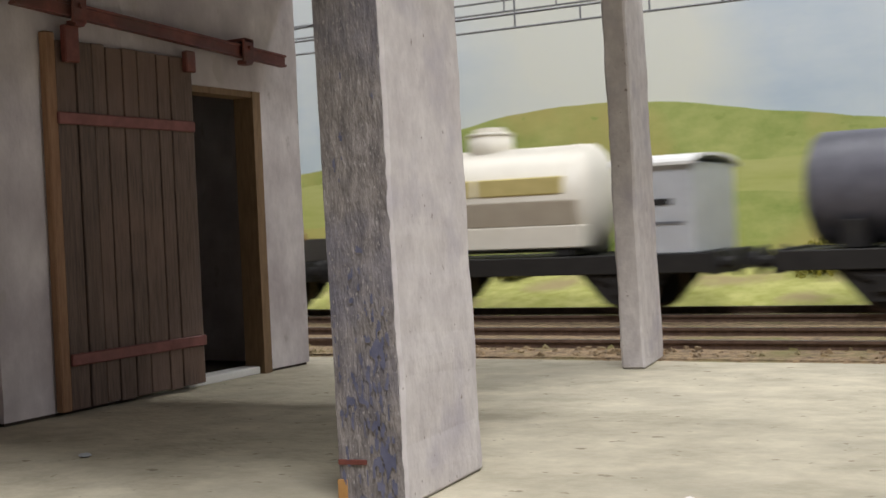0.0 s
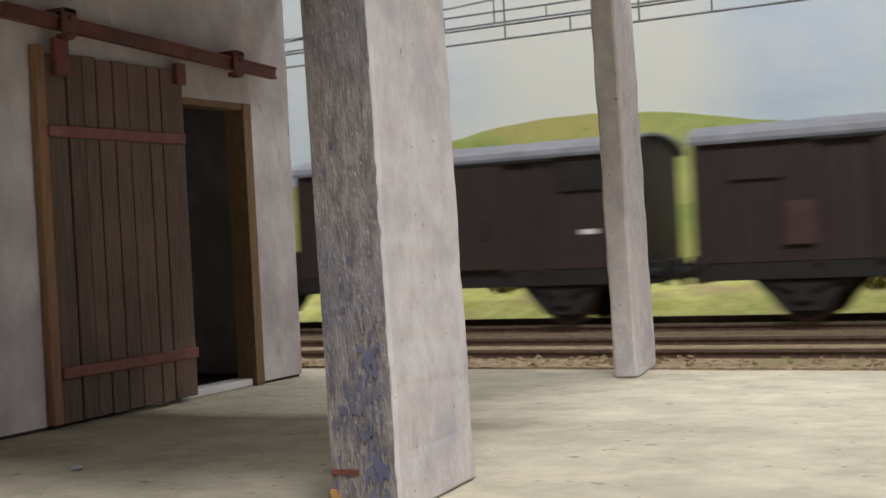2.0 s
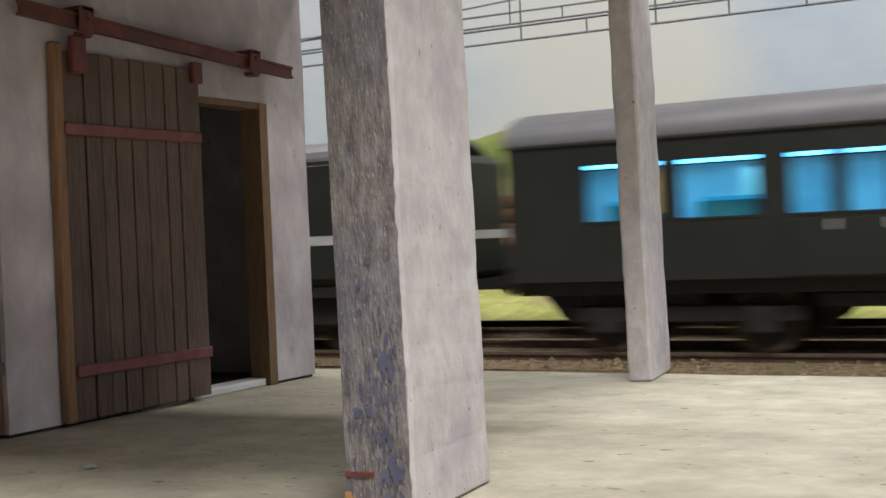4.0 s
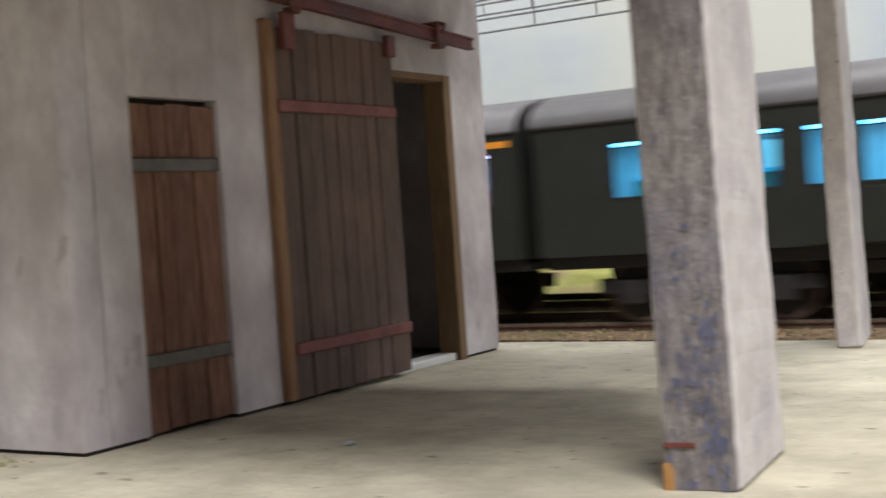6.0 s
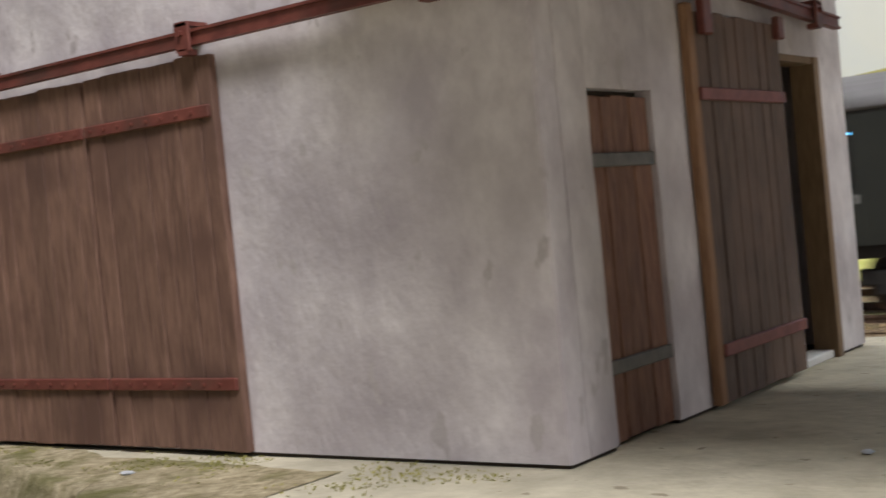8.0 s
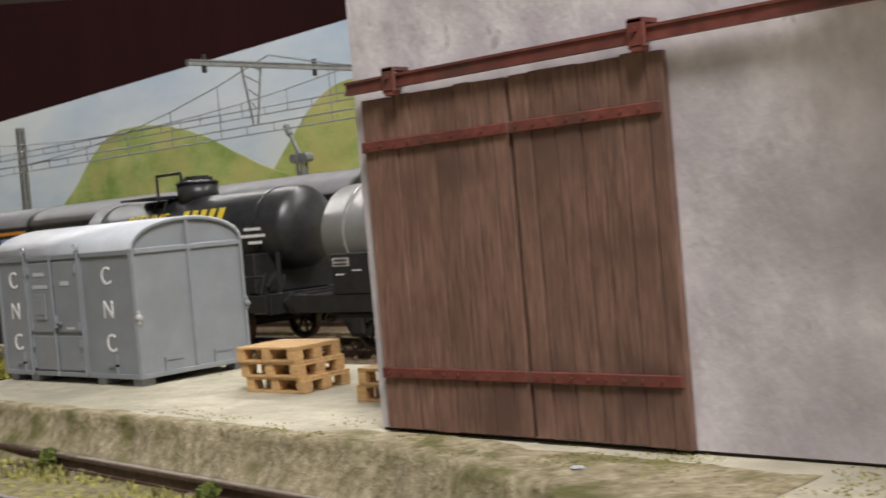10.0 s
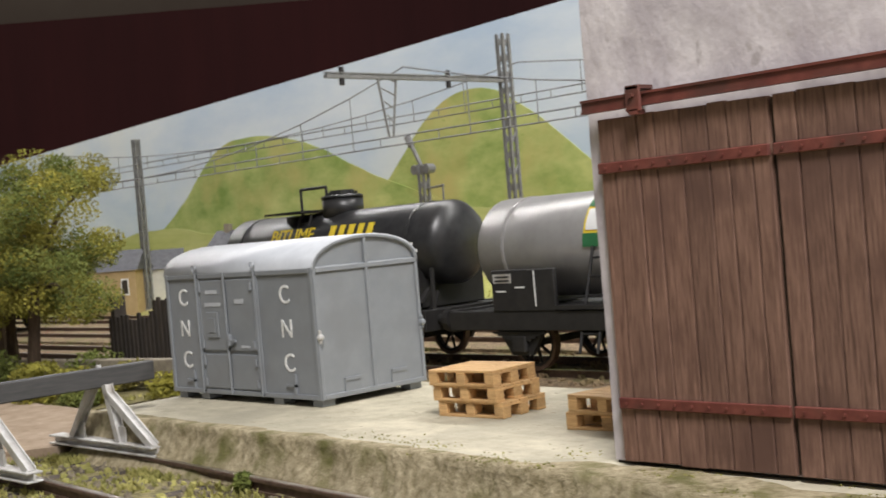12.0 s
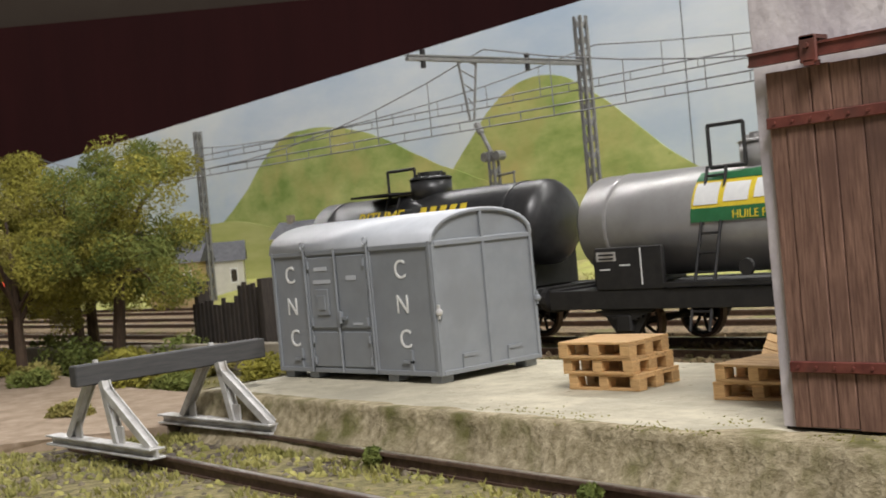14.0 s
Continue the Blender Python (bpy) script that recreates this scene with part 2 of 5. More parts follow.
def box(bm, x0, x1, y0, y1, z0, z1, bev=0.0, m=None):
    r = bmesh.ops.create_cube(bm, size=1.0, matrix=Matrix.Translation(((x0 + x1) / 2, (y0 + y1) / 2, (z0 + z1) / 2)) @ Matrix.Diagonal((x1 - x0, y1 - y0, z1 - z0, 1)))
    vs = r["verts"]
    if bev:
        es = list({e for v in vs for e in v.link_edges})
        r = bmesh.ops.bevel(bm, geom=es, offset=bev, segments=1, affect="EDGES", profile=0.7)
        vs = list({v for f in r["faces"] for v in f.verts} | {v for v in vs if v.is_valid})
    if m:
        bmesh.ops.transform(bm, matrix=m, verts=vs)
    return bm


def rod(bm, a, b, r, seg=8, r2=None, caps=True):
    a, b = Vector(a), Vector(b)
    d = b - a
    m = Matrix.Translation((a + b) / 2) @ d.to_track_quat("Z", "Y").to_matrix().to_4x4()
    bmesh.ops.create_cone(bm, cap_ends=caps, segments=seg, radius1=r, radius2=r if r2 is None else r2, depth=d.length, matrix=m)
    return bm


def part(name, bm, material, parent=None, label="", smooth=False):
    me = bpy.data.meshes.new(name)
    bmesh.ops.recalc_face_normals(bm, faces=bm.faces)
    bm.transform(Matrix.Diagonal((S, S, S, 1)))
    if smooth:
        for f in bm.faces:
            f.smooth = len(f.verts) == 4
    bm.to_mesh(me)
    bm.free()
    me.materials.append(material)
    ob = new(name, me)
    if parent:
        ob.parent = parent
    if label:
        ob["label"] = label
    return ob


def again(ob, m, parent=None):
    o = new(ob.name.split(".")[0], ob.data)
    o.parent = parent if parent else ob.parent
    o.matrix_basis = m
    return o


def thing(name, label, category, m=None, group="", kind=""):
    ob = new(name)
    ob.empty_display_size = 0.2 * S
    if m:
        ob.matrix_basis = m
    return tagged(ob, label, category, group, kind)


def B():
    return bmesh.new()


def bx(*a, **k):
    return box(bmesh.new(), *a, **k)


def setting(ob, label, category):
    return tagged(ob, label, category, kind="structure")


def letters(text, size, material, parent, m, name="lettering", align="CENTER"):
    c = bpy.data.curves.new(name, "FONT")
    c.body, c.size, c.align_x, c.extrude = text, size * S, align, 0.004 * S
    tmp = bpy.data.objects.new("tmp", c)
    me = bpy.data.meshes.new_from_object(tmp)
    bpy.data.objects.remove(tmp)
    me.materials.append(material)
    ob = new(name, me)
    ob.parent, ob.matrix_basis = parent, m
    return ob


def prism(bm, pts, x0, x1):
    """A bar of one section (y, z) between two x."""
    a, b = ([bm.verts.new((x, y, z)) for y, z in pts] for x in (x0, x1))
    bm.faces.new(a)
    bm.faces.new(b[::-1])
    for i in range(len(pts)):
        j = (i + 1) % len(pts)
        bm.faces.new((a[i], b[i], b[j], a[j]))
    return bm


def ibar(y, z0, z1, w, web=0.012, fl=0.02):
    """The section of an I-shaped bar."""
    return [(y - w, z0), (y + w, z0), (y + w, z0 + fl), (y + web, z0 + fl), (y + web, z1 - fl), (y + w, z1 - fl), (y + w, z1), (y - w, z1), (y - w, z1 - fl), (y - web, z1 - fl), (y - web, z0 + fl), (y - w, z0 + fl)]


# ---- ground, platform, tracks ----
def plate(name, corners, z0, z1, material, label, category, rough=0.0, cuts=0):
    bm = B()
    low = [bm.verts.new((x, y, z0)) for x, y in corners]
    top = [bm.verts.new((x, y, z1)) for x, y in corners]
    bm.faces.new(top)
    bm.faces.new(low[::-1])
    n = len(corners)
    for i in range(n):
        bm.faces.new((low[i], low[(i + 1) % n], top[(i + 1) % n], top[i]))
    if rough:
        es = [e for e in bm.edges if abs(e.verts[0].co.z - z1) < 1e-6 and abs(e.verts[1].co.z - z1) < 1e-6]
        bmesh.ops.subdivide_edges(bm, edges=es, cuts=cuts)
        for v in bm.verts:
            if abs(v.co.z - z1) < 1e-6:
                p = noise.noise_vector(v.co * 1.7)
                v.co.x += rough * p.x
                v.co.y += rough * p.y
                v.co.z -= abs(p.z) * rough * 0.4
        bmesh.ops.triangulate(bm, faces=[f for f in bm.faces if len(f.verts) > 4])
    return setting(part(name, bm, material), label, category)


def ground_sheet():
    bm = B()
    nx, ny = 150, 50
    grid = {}
    for i in range(nx + 1):
        for j in range(ny + 1):
            x, y = -150 + 200 * i / nx, -22 + 52 * j / ny
            z = -0.57 + 0.05 * noise.noise((x * 0.8, y * 0.8, 0)) + 0.03 * noise.noise((x * 2.3, y * 2.3, 5))
            grid[i, j] = bm.verts.new((x, y, z))
    for i in range(nx):
        for j in range(ny):
            bm.faces.new((grid[i, j], grid[i + 1, j], grid[i + 1, j + 1], grid[i, j + 1]))
    ob = part("ground", bm, GRASS, smooth=True)
    setting(ob, "olive and brown scatter grass over earth", "ground")


ground_sheet()
plate("platform", [(-20.9, 5.56), (-16, 5.4), (-11.2, 5.12), (-9.2, 4.5), (-7.6, 3.2), (-7.0, -9), (30, -9), (30, 11.5), (-10, 11.5), (-10.6, 9.0), (-20.9, 9.0)], -0.72, 0.0, SLAB,
      "pale worn concrete goods platform with a rough mossy edge", "platform", 0.035, 60)
def platform_face():
    """The rough face of the platform towards the siding."""
    line = [(-20.95, 9.0), (-20.97, 5.53), (-16, 5.36), (-11.2, 5.08), (-9.25, 4.46), (-7.7, 3.15)]
    pts = []
    for (xa, ya), (xb, yb) in zip(line, line[1:]):
        n = max(2, int(math.hypot(xb - xa, yb - ya) / 0.07))
        pts += [(xa + (xb - xa) * i / n, ya + (yb - ya) * i / n) for i in range(n)]
    pts.append(line[-1])
    bm = B()
    rows = []
    for k in range(9):
        z = 0.004 - 0.075 * k
        row = []
        for x, y in pts:
            q = noise.noise_vector((x * 1.6, y * 1.6, k * 0.22)) * 0.06 + noise.noise_vector((x * 7, y * 7, k * 0.55)) * 0.022
            row.append(bm.verts.new((x + q.x - 0.02, y + q.y - 0.012 - 0.012 * k - 0.004 * k * k, z - (0 if k else abs(q.z) * 0.6))))
        rows.append(row)
    back = [bm.verts.new((v.co.x + 0.03, v.co.y + 0.16 + 0.4 * min(1.0, max(0.0, (v.co.x + 12.6) / 1.5)) + 0.3 * abs(noise.noise((v.co.x * 1.1, 1, 1)) + 0.2 * noise.noise((v.co.x * 4, 3, 1))), 0.005)) for v in rows[0]]
    for v in rows[0]:
        v.co.z = 0.002
    for v in back:
        if v.co.x > -11.9:
            v.co.y = max(v.co.y, 5.32 + 0.22 * noise.noise((v.co.x * 0.8, 2, 1)) + 0.08 * noise.noise((v.co.x * 5, 4, 1)))
    rows.insert(0, back)
    for a, b in zip(rows, rows[1:]):
        for i in range(len(pts) - 1):
            bm.faces.new((a[i], a[i + 1], b[i + 1], b[i]))
    setting(part("platform_face", bm, SLABEDGE, smooth=True), "rough mossy earth-stained platform face", "platform edge")


platform_face()


def grass_bank():
    bm = B()
    nx, ny = 130, 12
    g = {}
    for i in range(nx + 1):
        for j in range(ny + 1):
            x, y = -110 + 140 * i / nx, 22.7 + 5.2 * j / ny
            g[i, j] = bm.verts.new((x, y, -0.56 + 0.95 * (j / ny) ** 0.8 + 0.12 * noise.noise((x * 0.5, y * 0.8, 4)) * (j > 0)))
    for i in range(nx):
        for j in range(ny):
            bm.faces.new((g[i, j], g[i + 1, j], g[i + 1, j + 1], g[i, j + 1]))
    setting(part("grass_bank", bm, BANK, smooth=True), "yellow-green static grass bank below the painted hills", "grass bank")


grass_bank()
plate("earth_path", [(-60, 4.3), (-22.6, 3.2), (-21.2, 5.2), (-21.4, 7.4), (-26, 7.4), (-40, 9.6), (-60, 12)], -0.6, -0.42, DIRT, "bare brown earth path beyond the buffer stop", "path", 0.06, 12)
plate("ballast_bed", [(-150, 15.2), (35, 15.2), (35, 23.0), (-150, 23.0)], -0.62, -0.41, BALLAST, "brown and ochre track ballast", "ballast", 0.05, 100)
plate("ballast_bed_siding", [(-60, 11.3), (-8, 11.3), (-8, 14.7), (-60, 14.7)], -0.62, -0.415, BALLAST, "brown and ochre ballast under the wagon siding", "ballast", 0.05, 60)


def stones():
    rnd = random.Random(5)
    bm = B()
    for k in range(2600):
        x = rnd.uniform(-14, 6) if k % 3 else rnd.uniform(-30, -10)
        y = rnd.uniform(11.7, 16.4) if k % 3 else rnd.uniform(11.5, 14.5)
        r = rnd.uniform(0.03, 0.075)
        m = Matrix.Translation((x, y, -0.4 + (-.03 if y > 15.3 else -.06 if k % 3 else 0))) @ Euler((rnd.random() * 6, rnd.random() * 6, 0)).to_matrix().to_4x4() @ Matrix.Diagonal((r, r * rnd.uniform(0.6, 1), r * 0.7, 1))
        bmesh.ops.create_icosphere(bm, subdivisions=1, radius=1, matrix=m) if k < 400 else bmesh.ops.create_cube(bm, size=1.5, matrix=m)
    tagged(part("ballast_stones", bm, BALLAST), "loose brown and ochre ballast stones", "gravel", kind="stuff")


plate("verge_bed", [(-9.9, 11.55), (35, 11.55), (35, 15.2), (-9.9, 15.2)], -0.62, -0.43, BALLAST, "ballasted strip along the platform", "ballast", 0.05, 60)
stones()


def railway(name, x0, x1, yc, zt, turn=0.0, gauge=1.5, step=0.62, near=None, label=""):
    """A track: each rail and each sleeper a part."""
    t = thing(name, label, "railway track", P(0, yc, zt, 0, 0, turn), kind="structure")
    for side in (-1, 1):
        y = side * gauge / 2
        part("rail", prism(B(), ibar(y, -0.17, -0.004, 0.05, 0.016, 0.035), x0, x1), RAILSIDE, t)
        part("rail_head", bx(x0, x1, y - 0.03, y + 0.03, -0.004, 0.002), RAILTOP, t)
    a, b = near
    first = None
    n = int((b - a) / step)
    for i in range(n):
        x = a + i * step
        m = P(x, 0.02 * math.sin(i * 7.3), 0, 0, 0, 1.2 * math.sin(i * 3.1))
        if first is None:
            first = part("sleeper", bx(-0.12, 0.12, -1.2, 1.2, -0.3, -0.17, 0.012), SLEEPER, t)
            first.matrix_basis = m
        else:
            again(first, m)
    bm = B()
    for i in range(int((x1 - x0) / step)):
        x = x0 + i * step
        if x < a - 0.4 or x > b + 0.1:
            box(bm, x - 0.12, x + 0.12, -1.2, 1.2, -0.3, -0.17)
    if bm.verts:
        tagged(part("sleepers_far", bm, SLEEPER, t), kind="stuff")
    else:
        bm.free()
    return t


railway("track_1", -150, 34, 17.1, -0.3, near=(-22, 4), gauge=1.7, label="brown rusty main line track nearest the platform")
railway("track_2", -150, 34, 21.0, -0.3, near=(-22, 4), gauge=1.7, label="brown rusty second main line track")
railway("track_3", -60, -9, 12.95, -0.3, near=(-30, -10), gauge=1.45, label="rusty siding track under standing tank wagons")
railway("track_4", -5.2, 22, 5.0, -0.4, turn=-4.2, gauge=1.36, near=(-5.2, 9), label="overgrown rusty siding ending at the buffer stop").matrix_basis = P(-16.5, 4.40, -0.4, 0, 0, -4.2)


# ---- backdrop, hall ----
def backdrop():
    bm = B()
    n = 60
    vs = []
    for i in range(n + 1):
        x = -150 + 190 * i / n
        top = 7.1 + (x + 80) * 0.0345
        vs.append([bm.verts.new((x, y, z)) for y, z in ((28, -0.6), (28, top), (28.25, top), (28.25, -0.6))])
    for a, b in zip(vs, vs[1:]):
        for k in range(4):
            bm.faces.new((a[k], b[k], b[(k + 1) % 4], a[(k + 1) % 4]))
    board = part("backdrop", bm, SKY)
    setting(board, "scenic board painted with pale cloudy sky", "backdrop")
    part("board_joint", bx(-29.265, -29.235, 27.985, 27.998, -0.5, 8.7), WIRE, board, "thin grey joint between two boards")

    def hill(x0, x1, fn, material, y):
        bm = B()
        n = 90
        row = [(x0 + (x1 - x0) * i / n) for i in range(n + 1)]
        lo = [bm.verts.new((x, y, -0.6)) for x in row]
        hi = [bm.verts.new((x, y, max(-0.5, fn(x)))) for x in row]
        for i in range(n):
            bm.faces.new((lo[i], lo[i + 1], hi[i + 1], hi[i]))
        r = bmesh.ops.extrude_face_region(bm, geom=bm.faces[:])
        bmesh.ops.translate(bm, verts=[v for v in r["geom"] if isinstance(v, bmesh.types.BMVert)], vec=(0, 0.03, 0))
        part("painted_hill", bm, material, board, "green hill painted on the board")

    g = lambda x, c, w: math.exp(-((x - c) / w) ** 2)
    wob = lambda x: 0.12 * noise.noise((x * 0.35, 0, 1)) + 0.05 * noise.noise((x * 1.1, 3, 1))
    hill(-26, 16, lambda x: 2.35 + 1.55 * g(x, -10.2, 6.5) + 0.5 * g(x, 4, 8) + wob(x), HILL_A, 27.96)
    hill(-26, 16, lambda x: 2.0 + 0.7 * g(x, -14, 5) + 0.55 * g(x, -2.5, 5) + wob(x + 40), HILL_B, 27.92)
    hill(-26, 16, lambda x: 1.3 + 0.5 * g(x, -9, 5) + 0.4 * g(x, 3, 4) + wob(x + 90), HILL_A, 27.88)
    sg = lambda x, c, wl, wr: math.exp(-abs((x - c) / (wl if x < c else wr)) ** 2.3)
    hill(-47, -24, lambda x: 2.2 + 4.4 * sg(x, -35.4, 4.6, 5.0) + wob(x), HILL_A, 27.96)
    hill(-62, -34, lambda x: 2.2 + 4.2 * sg(x, -48.9, 5.2, 9.5) + wob(x + 20), HILL_A, 27.93)
    hill(-100, -24, lambda x: 2.3 + 0.7 * g(x, -56, 5) + 0.6 * g(x, -40, 6) + wob(x + 70), HILL_B, 27.89)


backdrop()
curtain = setting(part("wall_curtain", bx(-110, 110, -0.6, 0.6, -40, 24.5), CURTAIN), "dark red curtain wall of the hall behind the layout", "wall")
curtain.matrix_basis = P(-96, 78, 0, 0, 0, 48)
setting(part("wall_hall", bx(-110, 160, -0.6, 0.6, -40, 70), CEIL), "brown-grey hall wall in shade", "wall").matrix_basis = P(-100, 84, 0, 0, 0, 48)
setting(part("floor_hall", bx(-200, 120, -90, 160, -62, -60), CEIL), "dim hall floor under the layout", "floor")


# ---- goods shed ----
X0, X1, Y0, Y1, TOP = -11.95, -6.19, 5.61, 10.88, 4.3
shed = thing("goods_shed", "small whitewashed goods shed with plank sliding doors on the platform", "shed")


def wall(name, pieces, label):
    for p in pieces:
        bm = bx(*p)
        if name == "wall_front":
            bmesh.ops.bevel(bm, geom=[e for e in bm.edges if abs(e.verts[0].co.z - e.verts[1].co.z) > 0.3], offset=0.014, segments=2, affect="EDGES")
        bmesh.ops.subdivide_edges(bm, edges=[e for e in bm.edges if e.calc_length() > 0.3], cuts=26, use_grid_fill=True)
        for v in bm.verts:
            if v.co.z > p[4] + 0.01:
                v.co += (noise.noise_vector(v.co * 1.9) + 0.5 * noise.noise_vector(v.co * 6.5)) * 0.008
        part(name, bm, PLASTER, shed, label)


wall("wall_front", [(X0, X1, Y0, Y0 + 0.24, 0.025, TOP)], "stained white plaster front wall")
wall("wall_side", [(X1 - 0.24, X1, Y0 + 0.24, 6.19, 0.025, TOP), (X1 - 0.24, X1, 6.19, 7.05, 2.25, TOP), (X1 - 0.24, X1, 7.05, 8.45, 0.025, TOP),
                   (X1 - 0.24, X1, 8.45, 10.25, 2.61, TOP), (X1 - 0.24, X1, 10.25, Y1, 0.025, TOP)], "white plaster side wall under the canopy")
wall("wall_rear", [(X0, X1 - 0.24, Y1 - 0.24, Y1, 0.0, TOP)], "white plaster rear wall")
wall("wall_far_side", [(X0, X0 + 0.24, Y0 + 0.24, Y1 - 0.24, 0.0, TOP)], "white plaster far wall")
# near-black strips that draw the shadow line along the foot of the walls
for a in ((X0 + 0.02, X1 - 0.02, Y0 + 0.02, Y0 + 0.2), (X1 - 0.2, X1 - 0.02, Y0 + 0.2, 6.17), (X1 - 0.2, X1 - 0.02, 7.07, 8.43), (X1 - 0.2, X1 - 0.02, 10.27, Y1 - 0.02)):
    part("plinth", bx(*a, 0.0, 0.03), DEEPSHADE, shed, "dark recessed strip standing for the shadow line under the wall")
# floor and partition coloured near-black in place of the shade indoors
part("inner_floor", bx(X0 + 0.24, X1 - 0.24, Y0 + 0.24, Y1 - 0.24, 0.004, 0.05), DEEPSHADE, shed)
part("threshold", bx(X1 - 0.23, X1 - 0.02, 9.1, 10.12, 0.0, 0.07, 0.01), WHITE, shed, "pale worn stone threshold")
part("inner_partition", bx(X1 - 1.3, X1 - 1.2, 8.0, Y1 - 0.24, 0.05, TOP), DEEPSHADE, shed)
part("door_frame", box(bx(X1 - 0.2, X1 + 0.02, 10.13, 10.247, 0.0, 2.607), X1 - 0.2, X1 + 0.005, 8.453, 10.13, 2.55, 2.607), surf("ochre_timber", (0.16, 0.1, 0.05), (0.24, 0.15, 0.08), 5, 0.7, 0.4, 0.01, stretch=(6, 6, 0.8)), shed, "ochre timber door frame")


def roof():
    bm = B()
    box(bm, X0 - 0.3, X1 + 0.3, Y0 - 0.12, Y1 + 0.6, TOP, TOP + 0.16)
    part("roof", bm, SLATE, shed, "dark slate roof slab")
    bm = B()
    box(bm, X1 + 0.3, -1.55, 3.9, 10.9, 4.06, 4.2)
    box(bm, -7.0, X1 + 0.3, 4.55, 5.4, 4.06, 4.2)
    for y in (5.75, 8.2, 10.85):
        box(bm, X1, -1.6, y - 0.1, y + 0.1, 3.86, 4.06)
    part("canopy", bm, GREYWOOD, shed, "timber canopy over the platform")


roof()


def plank_door(name, w, h, thick, material, label, strap_mat, straps, cols, split=None, m=None, studs=True, edge=None):
    """A boarded door in its own space: x along its width, y outwards (negative), z up."""
    d = thing(name, label, "door", m)
    d.parent = None
    rnd = random.Random(int(w * 100))
    xs = [0.0]
    while xs[-1] < w - 0.12:
        xs.append(min(w, xs[-1] + rnd.uniform(0.15, 0.25)))
    xs[-1] = w
    if split:
        xs = [v for v in xs if abs(v - split) > 0.1] + [split - 0.016, split + 0.016]
        xs.sort()
    for a, b in zip(xs, xs[1:]):
        if b - a < 0.05:
            continue
        gap = 0.011
        off = rnd.uniform(0, 0.012)
        part("plank", bx(a + gap / 2, b - gap / 2, -thick - off, 0, rnd.uniform(0, 0.015), h - rnd.uniform(0, 0.02), 0.006), material, d)
    # near-black sheet added behind the planks, so that the gaps look deep in shade
    part("backing", bx(0.01, w - 0.01, -0.024, -0.008, 0.02, h - 0.03), DEEPSHADE, d)
    for z, a, b in straps:
        s = part("strap", bx(a, b, -thick - 0.04, -thick - 0.008, z - 0.045, z + 0.045, 0.008), strap_mat, d, "flat iron strap")
        if studs:
            stud = None
            for i in range(int((b - a) / 0.16)):
                x = a + 0.08 + i * 0.16
                mm = P(x, -thick - 0.045, z)
                if stud is None:
                    stud = part("rivet", rod(B(), (0, -0.008, 0), (0, 0.008, 0), 0.014, 6), strap_mat, s)
                    stud.matrix_basis = mm
                else:
                    again(stud, mm)
    return d


front_door = plank_door("door_1", 3.03, 2.82, 0.06, OAK, "closed brown stained double plank sliding door with red iron straps", REDIRON,
                        [(2.41, 0.0, 1.6), (2.41, 1.63, 3.0), (0.49, 0.02, 1.61), (0.49, 1.64, 3.0)], 14, 1.62, P(-11.8, Y0 - 0.004, 0.03))
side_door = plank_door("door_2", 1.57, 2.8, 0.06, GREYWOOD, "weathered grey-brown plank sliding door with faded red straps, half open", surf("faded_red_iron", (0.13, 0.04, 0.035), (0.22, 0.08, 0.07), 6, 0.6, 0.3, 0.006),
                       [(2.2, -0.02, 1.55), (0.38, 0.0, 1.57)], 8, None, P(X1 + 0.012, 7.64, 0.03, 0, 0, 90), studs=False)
part("edge_board", bx(-0.1, 0.0, -0.075, 0, 0.0, 2.84, 0.01), surf("rusty_edge_board", (0.2, 0.1, 0.05), (0.3, 0.17, 0.09), 5, 0.7, 0.4, 0.01, stretch=(6, 6, 0.7)), side_door, "rust-coloured edge board")
part("hanger", bx(0.05, 0.2, -0.13, -0.07, 2.62, 2.9, 0.01), REDIRON, side_door, "iron door hanger")
part("hanger", bx(1.44, 1.56, -0.13, -0.07, 2.66, 2.84, 0.01), REDIRON, side_door, "iron door hanger")
small_door = plank_door("door_3", 0.86, 2.2, 0.05, REDWOOD, "closed narrow red-brown plank door with grey iron bands", GREYIRON,
                        [(1.78, 0.0, 0.86), (0.48, 0.0, 0.86)], 5, None, P(X1 - 0.1, 6.19, 0.02, 0, 0, 90), studs=False)
part("reveal", bx(-0.02, 0.88, 0.02, 0.1, -0.02, 2.25), DEEPSHADE, small_door)


def door_rail(name, length, brackets, m, label):
    r = thing(name, label, "door rail", m)
    part("track_bar", prism(B(), ibar(-0.13, -0.055, 0.055, 0.035, 0.018, 0.02), 0, length), REDIRON, r)
    for x in brackets:
        bm = B()
        box(bm, x - 0.075, x + 0.075, -0.2, -0.172, -0.1, 0.11, 0.01)
        box(bm, x - 0.06, x + 0.06, -0.2, 0.0, 0.08, 0.11)
        box(bm, x - 0.045, x + 0.045, -0.2, -0.1, -0.12, -0.08)
        k = part("bracket", bm, REDIRON, r)
        part("bolt", rod(B(), (x, -0.225, 0.03), (x, -0.2, 0.03), 0.022, 6), REDIRON, k)
    return r


door_rail("door_rail", 5.4, (0.56, 2.99, 5.1), P(-11.88, Y0, 2.95), "red-brown iron door rail with brackets on the front wall")
door_rail("door_rail", 3.3, (0.6, 2.68), P(X1, 7.2, 3.07, 0, 2.9, 90), "red-brown iron door rail with brackets on the side wall")


